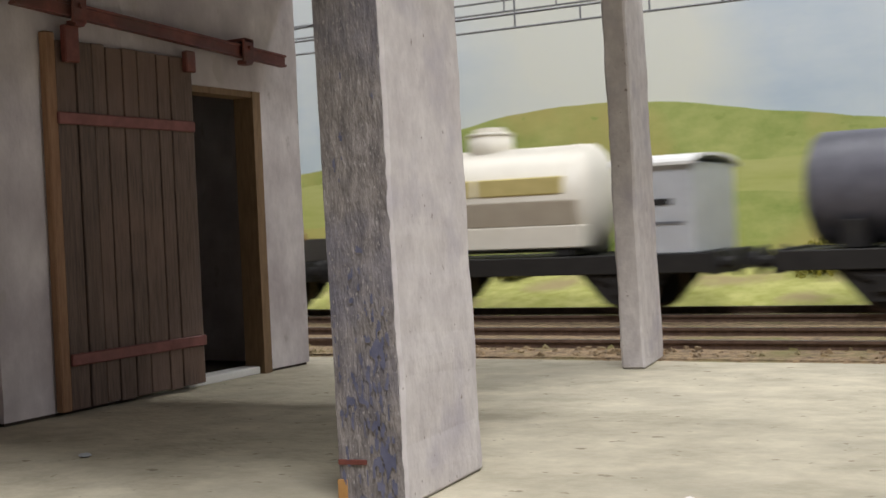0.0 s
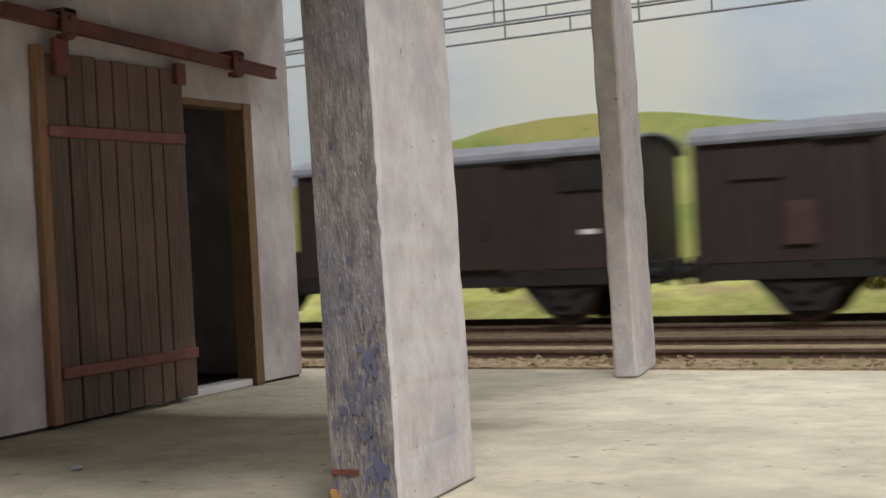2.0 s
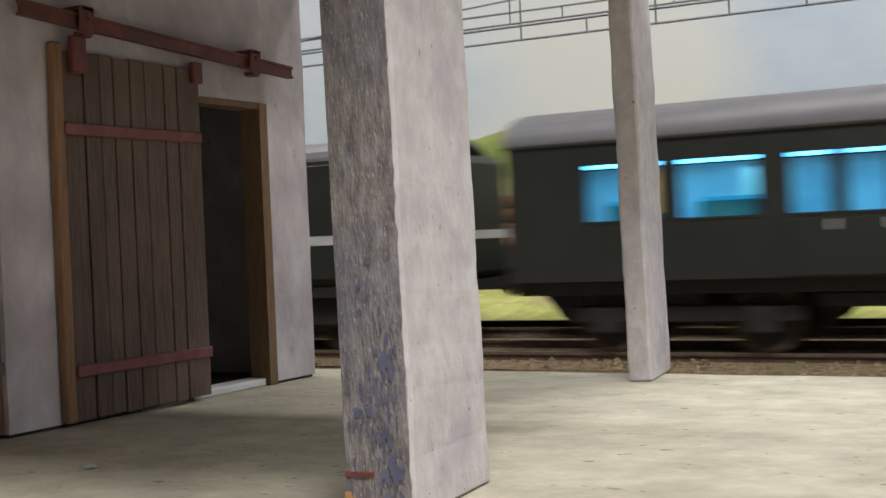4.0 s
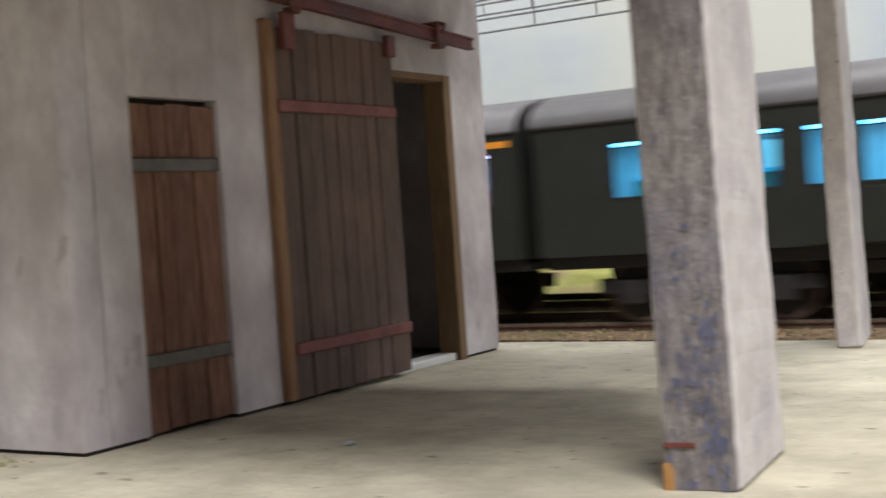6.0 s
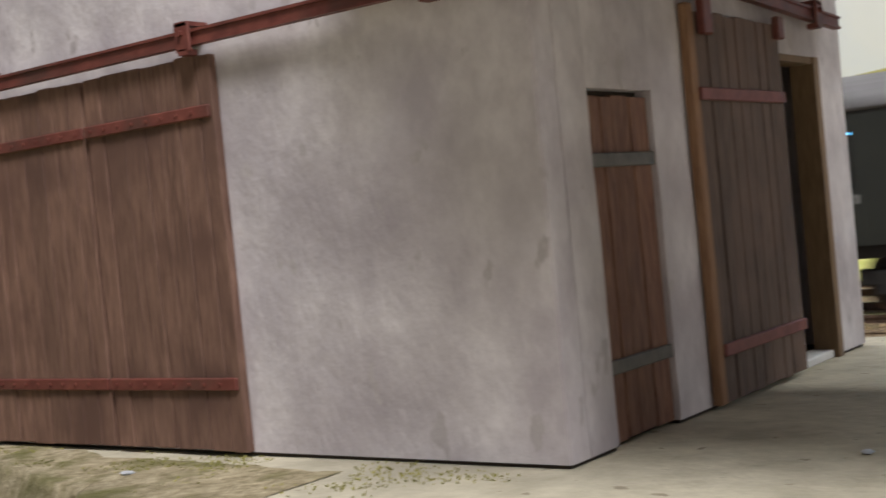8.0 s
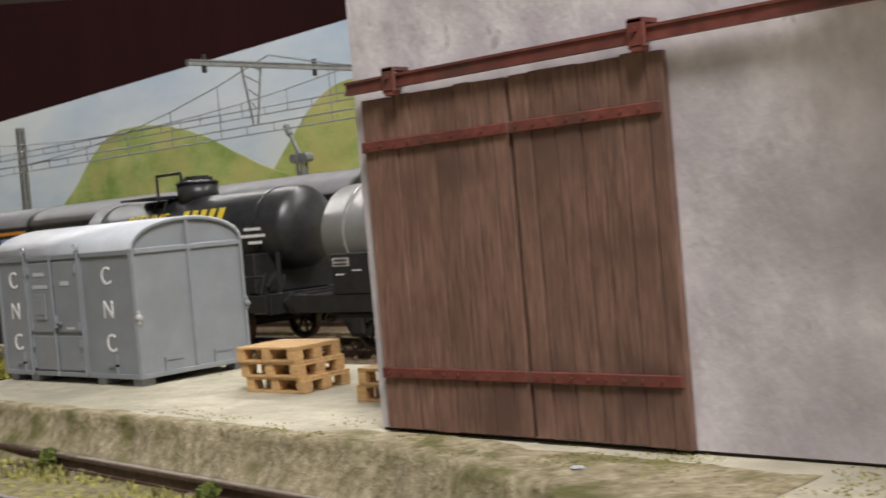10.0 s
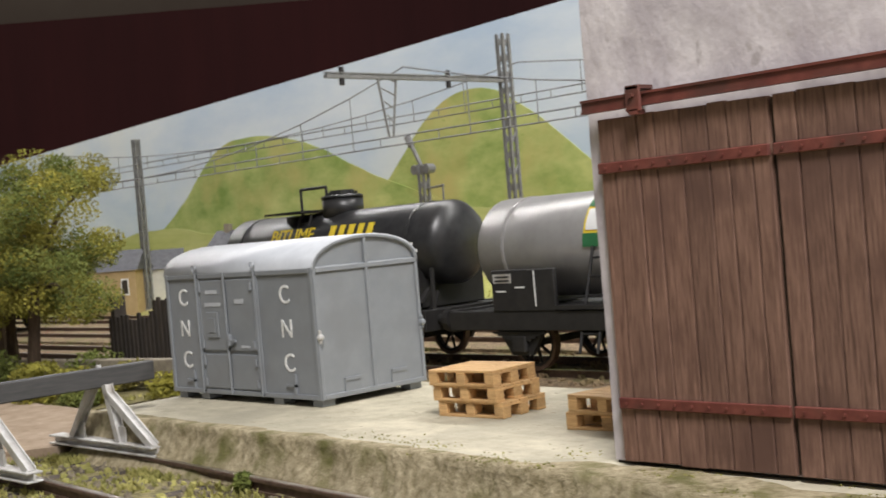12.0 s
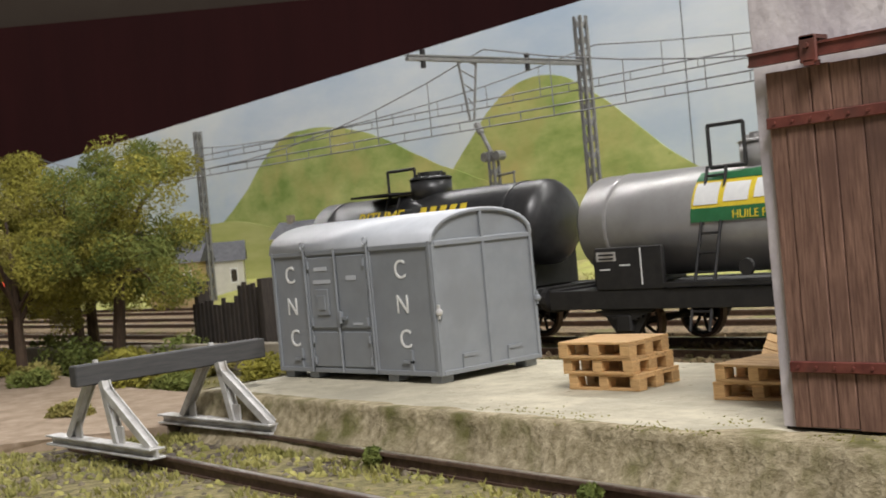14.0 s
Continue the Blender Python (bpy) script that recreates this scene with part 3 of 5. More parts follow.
# ---- canopy posts ----
# flaked blue-grey paint, darkened further to paint in the shade of the post's front
WORNSHADED = surf("worn_blue_grey_paint", (0.13, 0.115, 0.115), (0.34, 0.305, 0.29), 7, 0.75, 1.0, 0.014, stretch=(2.6, 2.6, 0.8), stain=(0.11, 0.115, 0.19), stain_scale=0.85, stain_at=(0.46, 0.66), fine=34, specks=(38, 0.62, (0.36, 0.33, 0.32)))


def canopy_post(x, y, w, d, turn, label, face=None, name="canopy_post"):
    p = thing(name, label, "post", P(x, y, 0, 0, -0.9, turn), group="canopy posts")
    bm = box(B(), -w, 0, 0, d, 0.0, 4.06, 0.018)
    es = [e for e in bm.edges if abs(e.verts[0].co.z - e.verts[1].co.z) > 1]
    bmesh.ops.subdivide_edges(bm, edges=es, cuts=60)
    for v in bm.verts:
        n = noise.noise_vector(Vector((x, y, 0)) + v.co * 2.6) + 0.6 * noise.noise_vector(Vector((x, y, 0)) + v.co * 9)
        v.co += Vector((n.x, n.y, 0)) * 0.009
    part("shaft", bm, POST, p)
    if face:
        # the side with flaked white paint; its dark grey also holds this side's shade
        bm = B()
        nz, nx = 70, 6
        g = {}
        for i in range(nz + 1):
            for j in range(nx + 1):
                q = Vector((-w + 0.012 + (w - 0.03 + 0.012 * noise.noise((0, i * 0.9, 3))) * j / nx, -0.012, 0.005 + 4.03 * i / nz))
                q.y += 0.006 * noise.noise(q * 7)
                g[i, j] = bm.verts.new(q)
        for i in range(nz):
            for j in range(nx):
                bm.faces.new((g[i, j], g[i, j + 1], g[i + 1, j + 1], g[i + 1, j]))
        r = bmesh.ops.extrude_face_region(bm, geom=bm.faces[:])
        bmesh.ops.translate(bm, verts=[v for v in r["geom"] if isinstance(v, bmesh.types.BMVert)], vec=(0, 0.012, 0))
        part("worn_face", bm, face, p, "grey and blue face with flaked paint, coloured darker for its shade")
        for lo, hi, thr in ((0.0, 0.9, 0.17), (0.9, 2.2, 0.48)):
            bm = B()
            nz, nx = int((hi - lo) / 0.008), 44
            for i in range(nz):
                for j in range(nx):
                    x0, z0 = -w + 0.03 + (w - 0.075) * j / nx, lo + 0.008 * i
                    if 0.7 * noise.noise((x0 * 8, 1.3, z0 * 2.6)) + 0.9 * noise.noise((x0 * 52, 4.1, z0 * 17)) > thr + 0.3 * (z0 - lo):
                        dx = (w - 0.075) / nx
                        sk = 0.006 * noise.noise((x0 * 40, 2, z0 * 40))
                        bm.faces.new([bm.verts.new(q) for q in ((x0 + sk, -0.021, z0), (x0 + dx + sk, -0.021, z0), (x0 + dx - sk, -0.021, z0 + 0.0085), (x0 - sk, -0.021, z0 + 0.0085))])
            if bm.faces:
                part("paint_patch", bm, BLUEPAINT, p, "remains of old blue paint")
            else:
                bm.free()
        part("paint_mark", bx(-w + 0.01, -w + 0.16, -0.022, -0.01, 0.2, 0.225, 0.003), REDIRON, p, "smear of red paint")
        part("paint_mark", bx(-w + 0.0, -w + 0.05, -0.021, -0.01, 0.0, 0.13, 0.003), surf("bare_orange_wood", (0.4, 0.2, 0.06), (0.5, 0.28, 0.1), 6, 0.7, 0.3, 0.01), p, "bare orange wood")
    return p


canopy_post(-2.08, 5.70, 0.36, 0.93, 5, "square timber canopy post with flaking white paint over blue", WORNSHADED)
canopy_post(-2.77, 10.92, 0.2, 0.85, 8, "square timber canopy post in worn pale paint")


# ---- wagons ----
def ring(bm, x, y, z, r0, r1, w, seg=20):
    """A flat ring round an axle that runs along y."""
    loops = [[bm.verts.new((x + r * math.cos(2 * math.pi * k / seg), y + d, z + r * math.sin(2 * math.pi * k / seg))) for k in range(seg)] for r, d in ((r0, -w), (r1, -w), (r1, w), (r0, w))]
    for a, b in zip(loops, loops[1:] + loops[:1]):
        for k in range(seg):
            bm.faces.new((a[k], a[(k + 1) % seg], b[(k + 1) % seg], b[k]))
    return bm


def wheelset(t, x, r=0.44, y=0.78, z=0.0, spoked=False):
    for s in (-1, 1):
        if spoked:
            w = part("wheel", ring(B(), x, s * y, z + r, r * 0.76, r * 0.88, 0.045), FRAME, t, "black spoked wheel")
            part("hub", rod(B(), (x, s * y - 0.08, z + r), (x, s * y + 0.08, z + r), 0.1, 10), FRAME, w)
            for k in range(8):
                a = k * math.pi / 4 + 0.2
                part("spoke", rod(B(), (x + 0.08 * math.cos(a), s * y, z + r + 0.08 * math.sin(a)), (x + r * 0.8 * math.cos(a), s * y, z + r + r * 0.8 * math.sin(a)), 0.028, 5), FRAME, w)
        else:
            w = part("wheel", rod(B(), (x, s * y - 0.05, z + r), (x, s * y + 0.05, z + r), r * 0.88, 20), FRAME, t)
        part("tyre", ring(B(), x, s * y, z + r, r * 0.87, r, 0.06), RAILSIDE, w, "worn steel tyre")
    part("axle", rod(B(), (x, -y, z + r), (x, y, z + r), 0.06, 8), FRAME, t)


def underframe(t, L, z=0.98, w=2.4, axles=None, springs=True, spoked=False):
    """Solebars, buffers, axle guards and wheels of a two-axle wagon; local x along it, rail at z = 0."""
    h = L / 2
    bm = B()
    for s in (-1, 1):
        box(bm, -h, h, s * w / 2 - 0.06, s * w / 2 + 0.06, z - 0.3, z, 0.01)
    for s in (-1, 1):
        box(bm, s * h - 0.07, s * h + 0.07, -w / 2, w / 2, z - 0.34, z + 0.02, 0.01)
    box(bm, -h, h, -w / 2 + 0.06, w / 2 - 0.06, z - 0.06, z - 0.02)
    part("underframe", bm, FRAME, t)
    for s in (-1, 1):
        for q in (-1, 1):
            bm = B()
            rod(bm, (s * h, q * 0.85, z - 0.16), (s * (h + 0.3), q * 0.85, z - 0.16), 0.09, 10)
            rod(bm, (s * (h + 0.3), q * 0.85, z - 0.16), (s * (h + 0.36), q * 0.85, z - 0.16), 0.21, 14)
            part("buffer", bm, FRAME, t)
    for s in (-1, 1):
        part("coupling", bx(min(s * h, s * (h + 0.42)), max(s * h, s * (h + 0.42)), -0.06, 0.06, z - 0.24, z - 0.12), FRAME, t)
    for x in axles or (-L * 0.29, L * 0.29):
        wheelset(t, x, spoked=spoked)
        for s in (-1, 1):
            bm = B()
            y = s * (w / 2 - 0.1)
            vs = [bm.verts.new((x + dx, y + dy, dz)) for dy in (-0.04, 0.04) for dx, dz in (((-0.5, z - 0.3), (0.5, z - 0.3), (0.2, 0.28), (-0.2, 0.28)) if spoked else ((-0.75, z - 0.28), (0.75, z - 0.28), (0.3, 0.2), (-0.3, 0.2)))]
            for f in ((0, 1, 2, 3), (4, 5, 6, 7), (0, 1, 5, 4), (1, 2, 6, 5), (2, 3, 7, 6), (3, 0, 4, 7)):
                bm.faces.new([vs[i] for i in f])
            g = part("axle_guard", bm, FRAME, t)
            part("axle_box", bx(x - 0.15, x + 0.15, y + s * 0.04 - 0.08, y + s * 0.04 + 0.1, 0.32, 0.6, 0.03), FRAME, g)
            if springs:
                bm = B()
                for k in range(4):
                    box(bm, x - 0.55 + 0.1 * k, x + 0.55 - 0.1 * k, y + s * 0.06 - 0.04, y + s * 0.06 + 0.04, 0.62 - 0.035 * k, 0.65 - 0.035 * k)
                part("leaf_spring", bm, FRAME, g)


def arch(bm, x0, x1, w, z, rise, over=0.05, n=12, thick=0.05):
    """A curved roof over the width w, eaves at z."""
    rows = []
    for x in (x0, x1):
        for dz in (0, -thick):
            rows.append([bm.verts.new((x, (w / 2 + over) * math.sin(-math.pi / 2 + math.pi * i / n), z + dz + rise * math.cos(-math.pi / 2 + math.pi * i / n) ** 0.9)) if 0 < i < n
                         else bm.verts.new((x, (w / 2 + over) * (-1 if i == 0 else 1), z + dz)) for i in range(n + 1)])
    a, b, c, d = rows
    for i in range(n):
        bm.faces.new((a[i], a[i + 1], c[i + 1], c[i]))
        bm.faces.new((b[i], d[i], d[i + 1], b[i + 1]))
        bm.faces.new((a[i], b[i], b[i + 1], a[i + 1]))
        bm.faces.new((c[i], c[i + 1], d[i + 1], d[i]))
    for k in (0, n):
        bm.faces.new((a[k], c[k], d[k], b[k]))
    return bm


def gable(bm, x0, x1, w, z, rise, n=12):
    vs = [[bm.verts.new((x, w / 2 * math.sin(-math.pi / 2 + math.pi * i / n), z + rise * max(0, math.cos(-math.pi / 2 + math.pi * i / n)) ** 0.9)) for i in range(n + 1)] for x in (x0, x1)]
    bm.faces.new(vs[0])
    bm.faces.new(vs[1][::-1])
    for i in range(n):
        bm.faces.new((vs[0][i], vs[0][i + 1], vs[1][i + 1], vs[1][i]))
    bm.faces.new((vs[0][0], vs[1][0], vs[1][n], vs[0][n]))


def van(L, hatch=False, seed=1, patches=()):
    t = thing("goods_van", "dark brown planked covered goods van with a grey curved roof", "wagon", group="wagons of the goods train")
    underframe(t, L, w=2.4)
    rnd = random.Random(seed)
    h = L / 2
    w, z0, z1 = 2.55, 0.95, 2.82
    part("body_core", bx(-h + 0.05, h - 0.05, -w / 2 + 0.04, w / 2 - 0.04, z0, z1), VANBROWN, t)
    n = int(L / 0.32)
    pl = None
    for i in range(n):
        x = -h + 0.05 + (L - 0.1) * (i + 0.5) / n
        if pl is None:
            pl = part("plank", bx(-0.5 * (L - 0.1) / n + 0.008, 0.5 * (L - 0.1) / n - 0.008, -0.02, 0.02, z0, z1, 0.005), VANBROWN, t)
            pl.matrix_basis = P(x, -w / 2 + 0.02, 0)
        else:
            again(pl, P(x, -w / 2 + 0.02, 0))
    for x in (-h + 0.06, -L * 0.25, -0.95, 0.95, L * 0.25, h - 0.06):
        part("stanchion", bx(x - 0.045, x + 0.045, -w / 2 - 0.06, -w / 2 - 0.002, z0 - 0.04, z1, 0.008), VANBROWN, t)
    d = part("sliding_door", bx(-0.92, 0.92, -w / 2 - 0.085, -w / 2 - 0.03, z0 + 0.03, z1 - 0.1, 0.01), VANBROWN, t)
    part("door_rail", bx(-1.9, 1.9, -w / 2 - 0.1, -w / 2 - 0.07, z1 - 0.1, z1 - 0.05), FRAME, t)
    part("handle", bx(0.6, 0.66, -w / 2 - 0.12, -w / 2 - 0.08, 1.5, 1.8), FRAME, d)
    for x in (-L * 0.37, L * 0.37):
        part("vent_flap", bx(x - 0.4, x + 0.4, -w / 2 - 0.05, -w / 2 - 0.002, z1 - 0.62, z1 - 0.16, 0.01), FRAME if hatch else VANBROWN, t)
    for x, z, a, b in patches:
        part("repair_panel", bx(x - a / 2, x + a / 2, -w / 2 - 0.066, -w / 2 - 0.004, z, z + b), VANREPAIR, t, "newer reddish panel")
    part("lettering", bx(h - 0.9, h - 0.62, -w / 2 - 0.025, -w / 2 - 0.002, 1.5, 1.58), WHITE, t, "small illegible white marking")
    bm = B()
    arch(bm, -h - 0.06, h + 0.06, w, z1, 0.3, 0.08)
    part("roof", bm, VANROOF, t, "grey curved roof")
    bm = B()
    gable(bm, -h + 0.05, h - 0.05, w - 0.05, z1 - 0.01, 0.26)
    part("gable", bm, VANBROWN, t)
    return t


def flat(L, load):
    t = thing("flat_wagon", "dark low-sided wagon loaded with sawn logs" if load == "logs" else "dark low-sided wagon carrying a beige and blue container", "wagon", group="wagons of the goods train")
    underframe(t, L, w=2.4)
    h = L / 2
    part("deck", bx(-h, h, -1.28, 1.28, 0.98, 1.06, 0.01), FRAME, t)
    n = 6
    for s in (-1, 1):
        for i in range(n):
            a = -h + L * i / n
            part("drop_side", bx(a + 0.02, a + L / n - 0.02, s * 1.28 - 0.035, s * 1.28 + 0.035, 1.02, 1.42, 0.01), surf("dark_side_board", (0.035, 0.03, 0.028), (0.07, 0.06, 0.055), 4, 0.7, 0.3, 0.008, stretch=(0.8, 5, 5)) if not i and s < 0 else bpy.data.materials["dark_side_board"], t)
    for s in (-1, 1):
        part("end_board", bx(s * h - 0.035, s * h + 0.035, -1.24, 1.24, 1.02, 1.42), bpy.data.materials["dark_side_board"], t)
    return t


def logs(L):
    t = thing("log_stack", "stack of orange-brown logs bound with dark straps on the wagon", "logs")
    rnd = random.Random(9)
    k = 0
    for row, count in enumerate((8, 7, 6, 5, 4)):
        for i in range(count):
            r = rnd.uniform(0.115, 0.145)
            y = (i - (count - 1) / 2) * 0.285
            z = 1.2 + row * 0.235
            part("log", rod(B(), (-L / 2 + rnd.uniform(0, 0.15), y, z), (L / 2 - rnd.uniform(0, 0.15), y, z), r, 9, r * 0.9), LOG, t)
    for x in (-L * 0.28, L * 0.3):
        bm = B()
        box(bm, x - 0.06, x + 0.06, -1.12, -1.06, 1.06, 1.9)
        box(bm, x - 0.06, x + 0.06, 1.06, 1.12, 1.06, 1.9)
        box(bm, x - 0.06, x + 0.06, -0.75, 0.75, 2.28, 2.33)
        rod(bm, (x, -1.09, 1.9), (x, -0.72, 2.31), 0.05, 6)
        rod(bm, (x, 1.09, 1.9), (x, 0.72, 2.31), 0.05, 6)
        part("strap", bm, FRAME, t)
    return t


def load_container(L):
    t = thing("road_container", "beige container with a blue lettered lower band on the wagon", "container")
    part("body", bx(-L / 2, L / 2, -1.15, 1.15, 1.07, 2.72, 0.02), BEIGE, t)
    part("band", bx(-L / 2 - 0.01, L / 2 + 0.01, -1.18, 1.18, 1.28, 1.85), BLUE, t, "blue lower band")
    for i in range(10):
        a = -L / 2 + 0.25 + i * (L - 0.5) / 10
        part("lettering", bx(a, a + 0.26, -1.195, -1.181, 1.42, 1.7), WHITE, t, "illegible white letter bar")
    for i in range(6):
        a = -L / 2 + 0.3 + i * (L - 0.5) / 6
        part("lettering", bx(a, a + 0.34, -1.165, -1.151, 2.1, 2.36), surf("faded_grey_bar", (0.4, 0.37, 0.3), (0.45, 0.42, 0.34), 4, 0.6, 0) if i == 0 else bpy.data.materials["faded_grey_bar"], t)
    bm = B()
    arch(bm, -L / 2 - 0.03, L / 2 + 0.03, 2.3, 2.72, 0.1, 0.04)
    part("roof", bm, VANROOF, t)
    return t


def barrel(bm, x0, x1, r, z, dish=0.28, seg=28):
    """A lying tank with dished ends."""
    rings = [(x0, 0.02), (x0 + dish * 0.2, r * 0.6), (x0 + dish * 0.55, r * 0.88), (x0 + dish, r), (x1 - dish, r), (x1 - dish * 0.55, r * 0.88), (x1 - dish * 0.2, r * 0.6), (x1, 0.02)]
    loops = [[bm.verts.new((x, q * math.sin(2 * math.pi * k / seg), z + q * math.cos(2 * math.pi * k / seg))) for k in range(seg)] for x, q in rings]
    for a, b in zip(loops, loops[1:]):
        for k in range(seg):
            bm.faces.new((a[k], a[(k + 1) % seg], b[(k + 1) % seg], b[k]))
    bm.faces.new(loops[0])
    bm.faces.new(loops[-1][::-1])
    return bm


def ladder(t, x, y, z0, z1, top=(0.0, 0.45), w=0.34, mat=None):
    mat = mat or FRAME
    bm = B()
    for s in (-1, 1):
        rod(bm, (x + s * w / 2, y, z0), (x + s * w / 2, y + top[0], z1), 0.025, 6)
    n = int((z1 - z0) / 0.28)
    for i in range(1, n + 1):
        f = i / (n + 0.5)
        rod(bm, (x - w / 2, y + top[0] * f, z0 + (z1 - z0) * f), (x + w / 2, y + top[0] * f, z0 + (z1 - z0) * f), 0.018, 6)
    return part("ladder", bm, mat, t, "black iron ladder")


def hoop(t, x, y, z, w=0.62, h=0.6):
    bm = B()
    for a, b in (((x - w / 2, y, z), (x - w / 2, y, z + h)), ((x + w / 2, y, z), (x + w / 2, y, z + h)), ((x - w / 2, y, z + h), (x + w / 2, y, z + h)), ((x - w / 2, y, z), (x + w / 2, y, z))):
        rod(bm, a, b, 0.03, 6)
    return part("hand_rail", bm, FRAME, t, "black rectangular hand rail")


def tank_wagon(L, tank, r, z, name_label, cabin=False, dome=True, x0=None, x1=None, group=""):
    t = thing("tank_wagon", name_label, "wagon", group=group)
    underframe(t, L, spoked=not group)
    h = L / 2
    x0 = -h + 0.25 if x0 is None else x0
    x1 = h - 0.25 if x1 is None else x1
    body = part("tank", barrel(B(), x0, x1, r, z), tank, t, smooth=True)
    for f in (0.12, 0.88):
        x = x0 + (x1 - x0) * f
        part("tank_band", rod(B(), (x - 0.03, 0, z), (x + 0.03, 0, z), r + 0.014, 28, caps=True), tank, body)
        bm = B()
        box(bm, x - 0.18, x + 0.18, -0.95, 0.95, 0.98, z - r * 0.55, 0.02)
        part("saddle", bm, FRAME, t)
    if dome:
        xm = (x0 + x1) / 2
        bm = B()
        rod(bm, (xm, 0, z + r - 0.12), (xm, 0, z + r + 0.26), 0.4, 22)
        rod(bm, (xm, 0, z + r + 0.26), (xm, 0, z + r + 0.31), 0.43, 22, 0.36)
        d = part("dome", bm, tank, t, smooth=True)
        bm = B()
        rod(bm, (xm, 0, z + r + 0.31), (xm, 0, z + r + 0.4), 0.24, 16)
        for k in range(8):
            a = k * math.pi / 4
            rod(bm, (xm + 0.27 * math.cos(a), 0.27 * math.sin(a), z + r + 0.3), (xm + 0.27 * math.cos(a), 0.27 * math.sin(a), z + r + 0.37), 0.03, 6)
        part("lid", bm, tank, d)
    return t, body


def coach(L, first, line=None):
    t = thing("passenger_coach", "dark green lit passenger coach with a yellow-orange line over its windows" if first else "dark green lit passenger coach with bright blue interior light", "coach", group="coaches of the passenger train")
    h, w, z0, zw0, zw1, z1 = L / 2, 2.8, 0.95, 1.68, 2.45, 2.74
    lamp_m = VIOLETLIGHT if first and not line else BLUELIGHT
    # windows: wide saloon windows with two narrow ones at the vestibules
    wins = []
    off = 0.0 if first else 0.7
    for x, wd in ((-6.6, 0.48), (-5.55, 1.0), (-4.33, 1.0), (-2.98, 0.5), (-2.33, 0.5), (-1.55, 0.98), (-0.3, 1.0), (0.95, 0.92), (2.05, 0.5), (2.7, 0.5), (3.45, 0.95), (4.65, 0.98)):
        if -h + 0.2 < x + off and x + off + wd < h - 0.2:
            wins.append((x + off, x + off + wd))
    bm = B()
    for s in (-1, 1):
        y0, y1 = sorted((s * w / 2, s * (w / 2 - 0.07)))
        box(bm, -h, h, y0, y1, z0, zw0)
        box(bm, -h, h, y0, y1, zw1, z1)
        edges = [-h] + [v for ab in wins for v in ab] + [h]
        for a, b in zip(edges[::2], edges[1::2]):
            box(bm, a, b, y0, y1, zw0, zw1)
    for s in (-1, 1):
        box(bm, s * h - 0.04, s * h + 0.04, -w / 2 + 0.07, w / 2 - 0.07, z0, z1)
    part("body", bm, COACH, t)
    bm = B()
    arch(bm, -h - 0.04, h + 0.04, w, z1, 0.5, 0.03, 16)
    roof = part("roof", bm, COACHROOF, t, "dull grey curved roof", smooth=True)
    bm = B()
    gable(bm, -h, h, w - 0.02, z1 - 0.01, 0.47)
    part("roof_end", bm, COACH, t)
    if first:
        part("line", bx(line or -h + 0.1, 1.85 if line else h - 0.1, -w / 2 - 0.012, -w / 2, zw1 + 0.06, zw1 + 0.15), ORANGE, t, "yellow-orange line")
        if line:
            part("line", bx(3.35, h - 0.1, -w / 2 - 0.012, -w / 2, zw1 + 0.06, zw1 + 0.15), ORANGE, t, "yellow-orange line")
    part("floor", bx(-h + 0.05, h - 0.05, -w / 2 + 0.08, w / 2 - 0.08, z0, z0 + 0.1), FRAME, t)
    for a, b, lm in ((-h + 0.2, h * 0.45, BLUELIGHT), (h * 0.45 + 0.05, h - 0.6, VIOLETLIGHT)) if line else ((-h + 0.2, h - 0.6, lamp_m),):
        part("ceiling_light", bx(a, b, -1.15, 0.1, zw1 + 0.0, zw1 + 0.04), lm, t, "glowing interior ceiling light")
    part("partition", bx(-h + 0.3, h - 0.3, 0.55, 0.6, z0 + 0.1, zw1), surf("coach_wall", (0.3, 0.42, 0.43), (0.62, 0.68, 0.63), 1.3, 0.7, 0) if "coach_wall" not in bpy.data.materials else bpy.data.materials["coach_wall"], t, "pale blue inner wall")
    for i, (a, b) in enumerate(wins):
        if b - a > 0.7:
            s = part("seat", bx(a + 0.1, b - 0.1, -0.95, -0.55, z0 + 0.1, zw0 + 0.28, 0.05), SEATPINK if (first and not line) or (line and a > -0.5) else SEAT, t)
            if i % 3 == 0:
                part("blind", bx(b - 0.42, b - 0.03, -w / 2 + 0.08, -w / 2 + 0.1, zw0 + 0.1, zw1 - 0.12), CURTAINY, t)
        if i % 4 == 1:
            part("compartment_wall", bx(a + 0.35, a + 0.75, 0.2, 0.25, z0 + 0.1, zw1 - 0.1), BEIGE, t, "cream compartment wall")
        part("window_frame", box(box(box(bx(a, b, -w / 2 - 0.012, -w / 2 + 0.01, zw0, zw0 + 0.03), a, b, -w / 2 - 0.012, -w / 2 + 0.01, zw1 - 0.03, zw1), a, a + 0.025, -w / 2 - 0.012, -w / 2 + 0.01, zw0 + 0.03, zw1 - 0.03), b - 0.025, b, -w / 2 - 0.012, -w / 2 + 0.01, zw0 + 0.03, zw1 - 0.03), FRAME, t)
    for s in (-1, 1):
        part("gangway", bx(s * (h + 0.17) - 0.17, s * (h + 0.17) + 0.17, -0.6, 0.6, z0, zw1 + 0.1, 0.03), FRAME, t, "black gangway bellows")
        # bogie
        bm = B()
        xb = s * (h - 2.2)
        for q in (-1, 1):
            box(bm, xb - 1.5, xb + 1.5, q * 1.02 - 0.06, q * 1.02 + 0.06, 0.4, 0.62, 0.02)
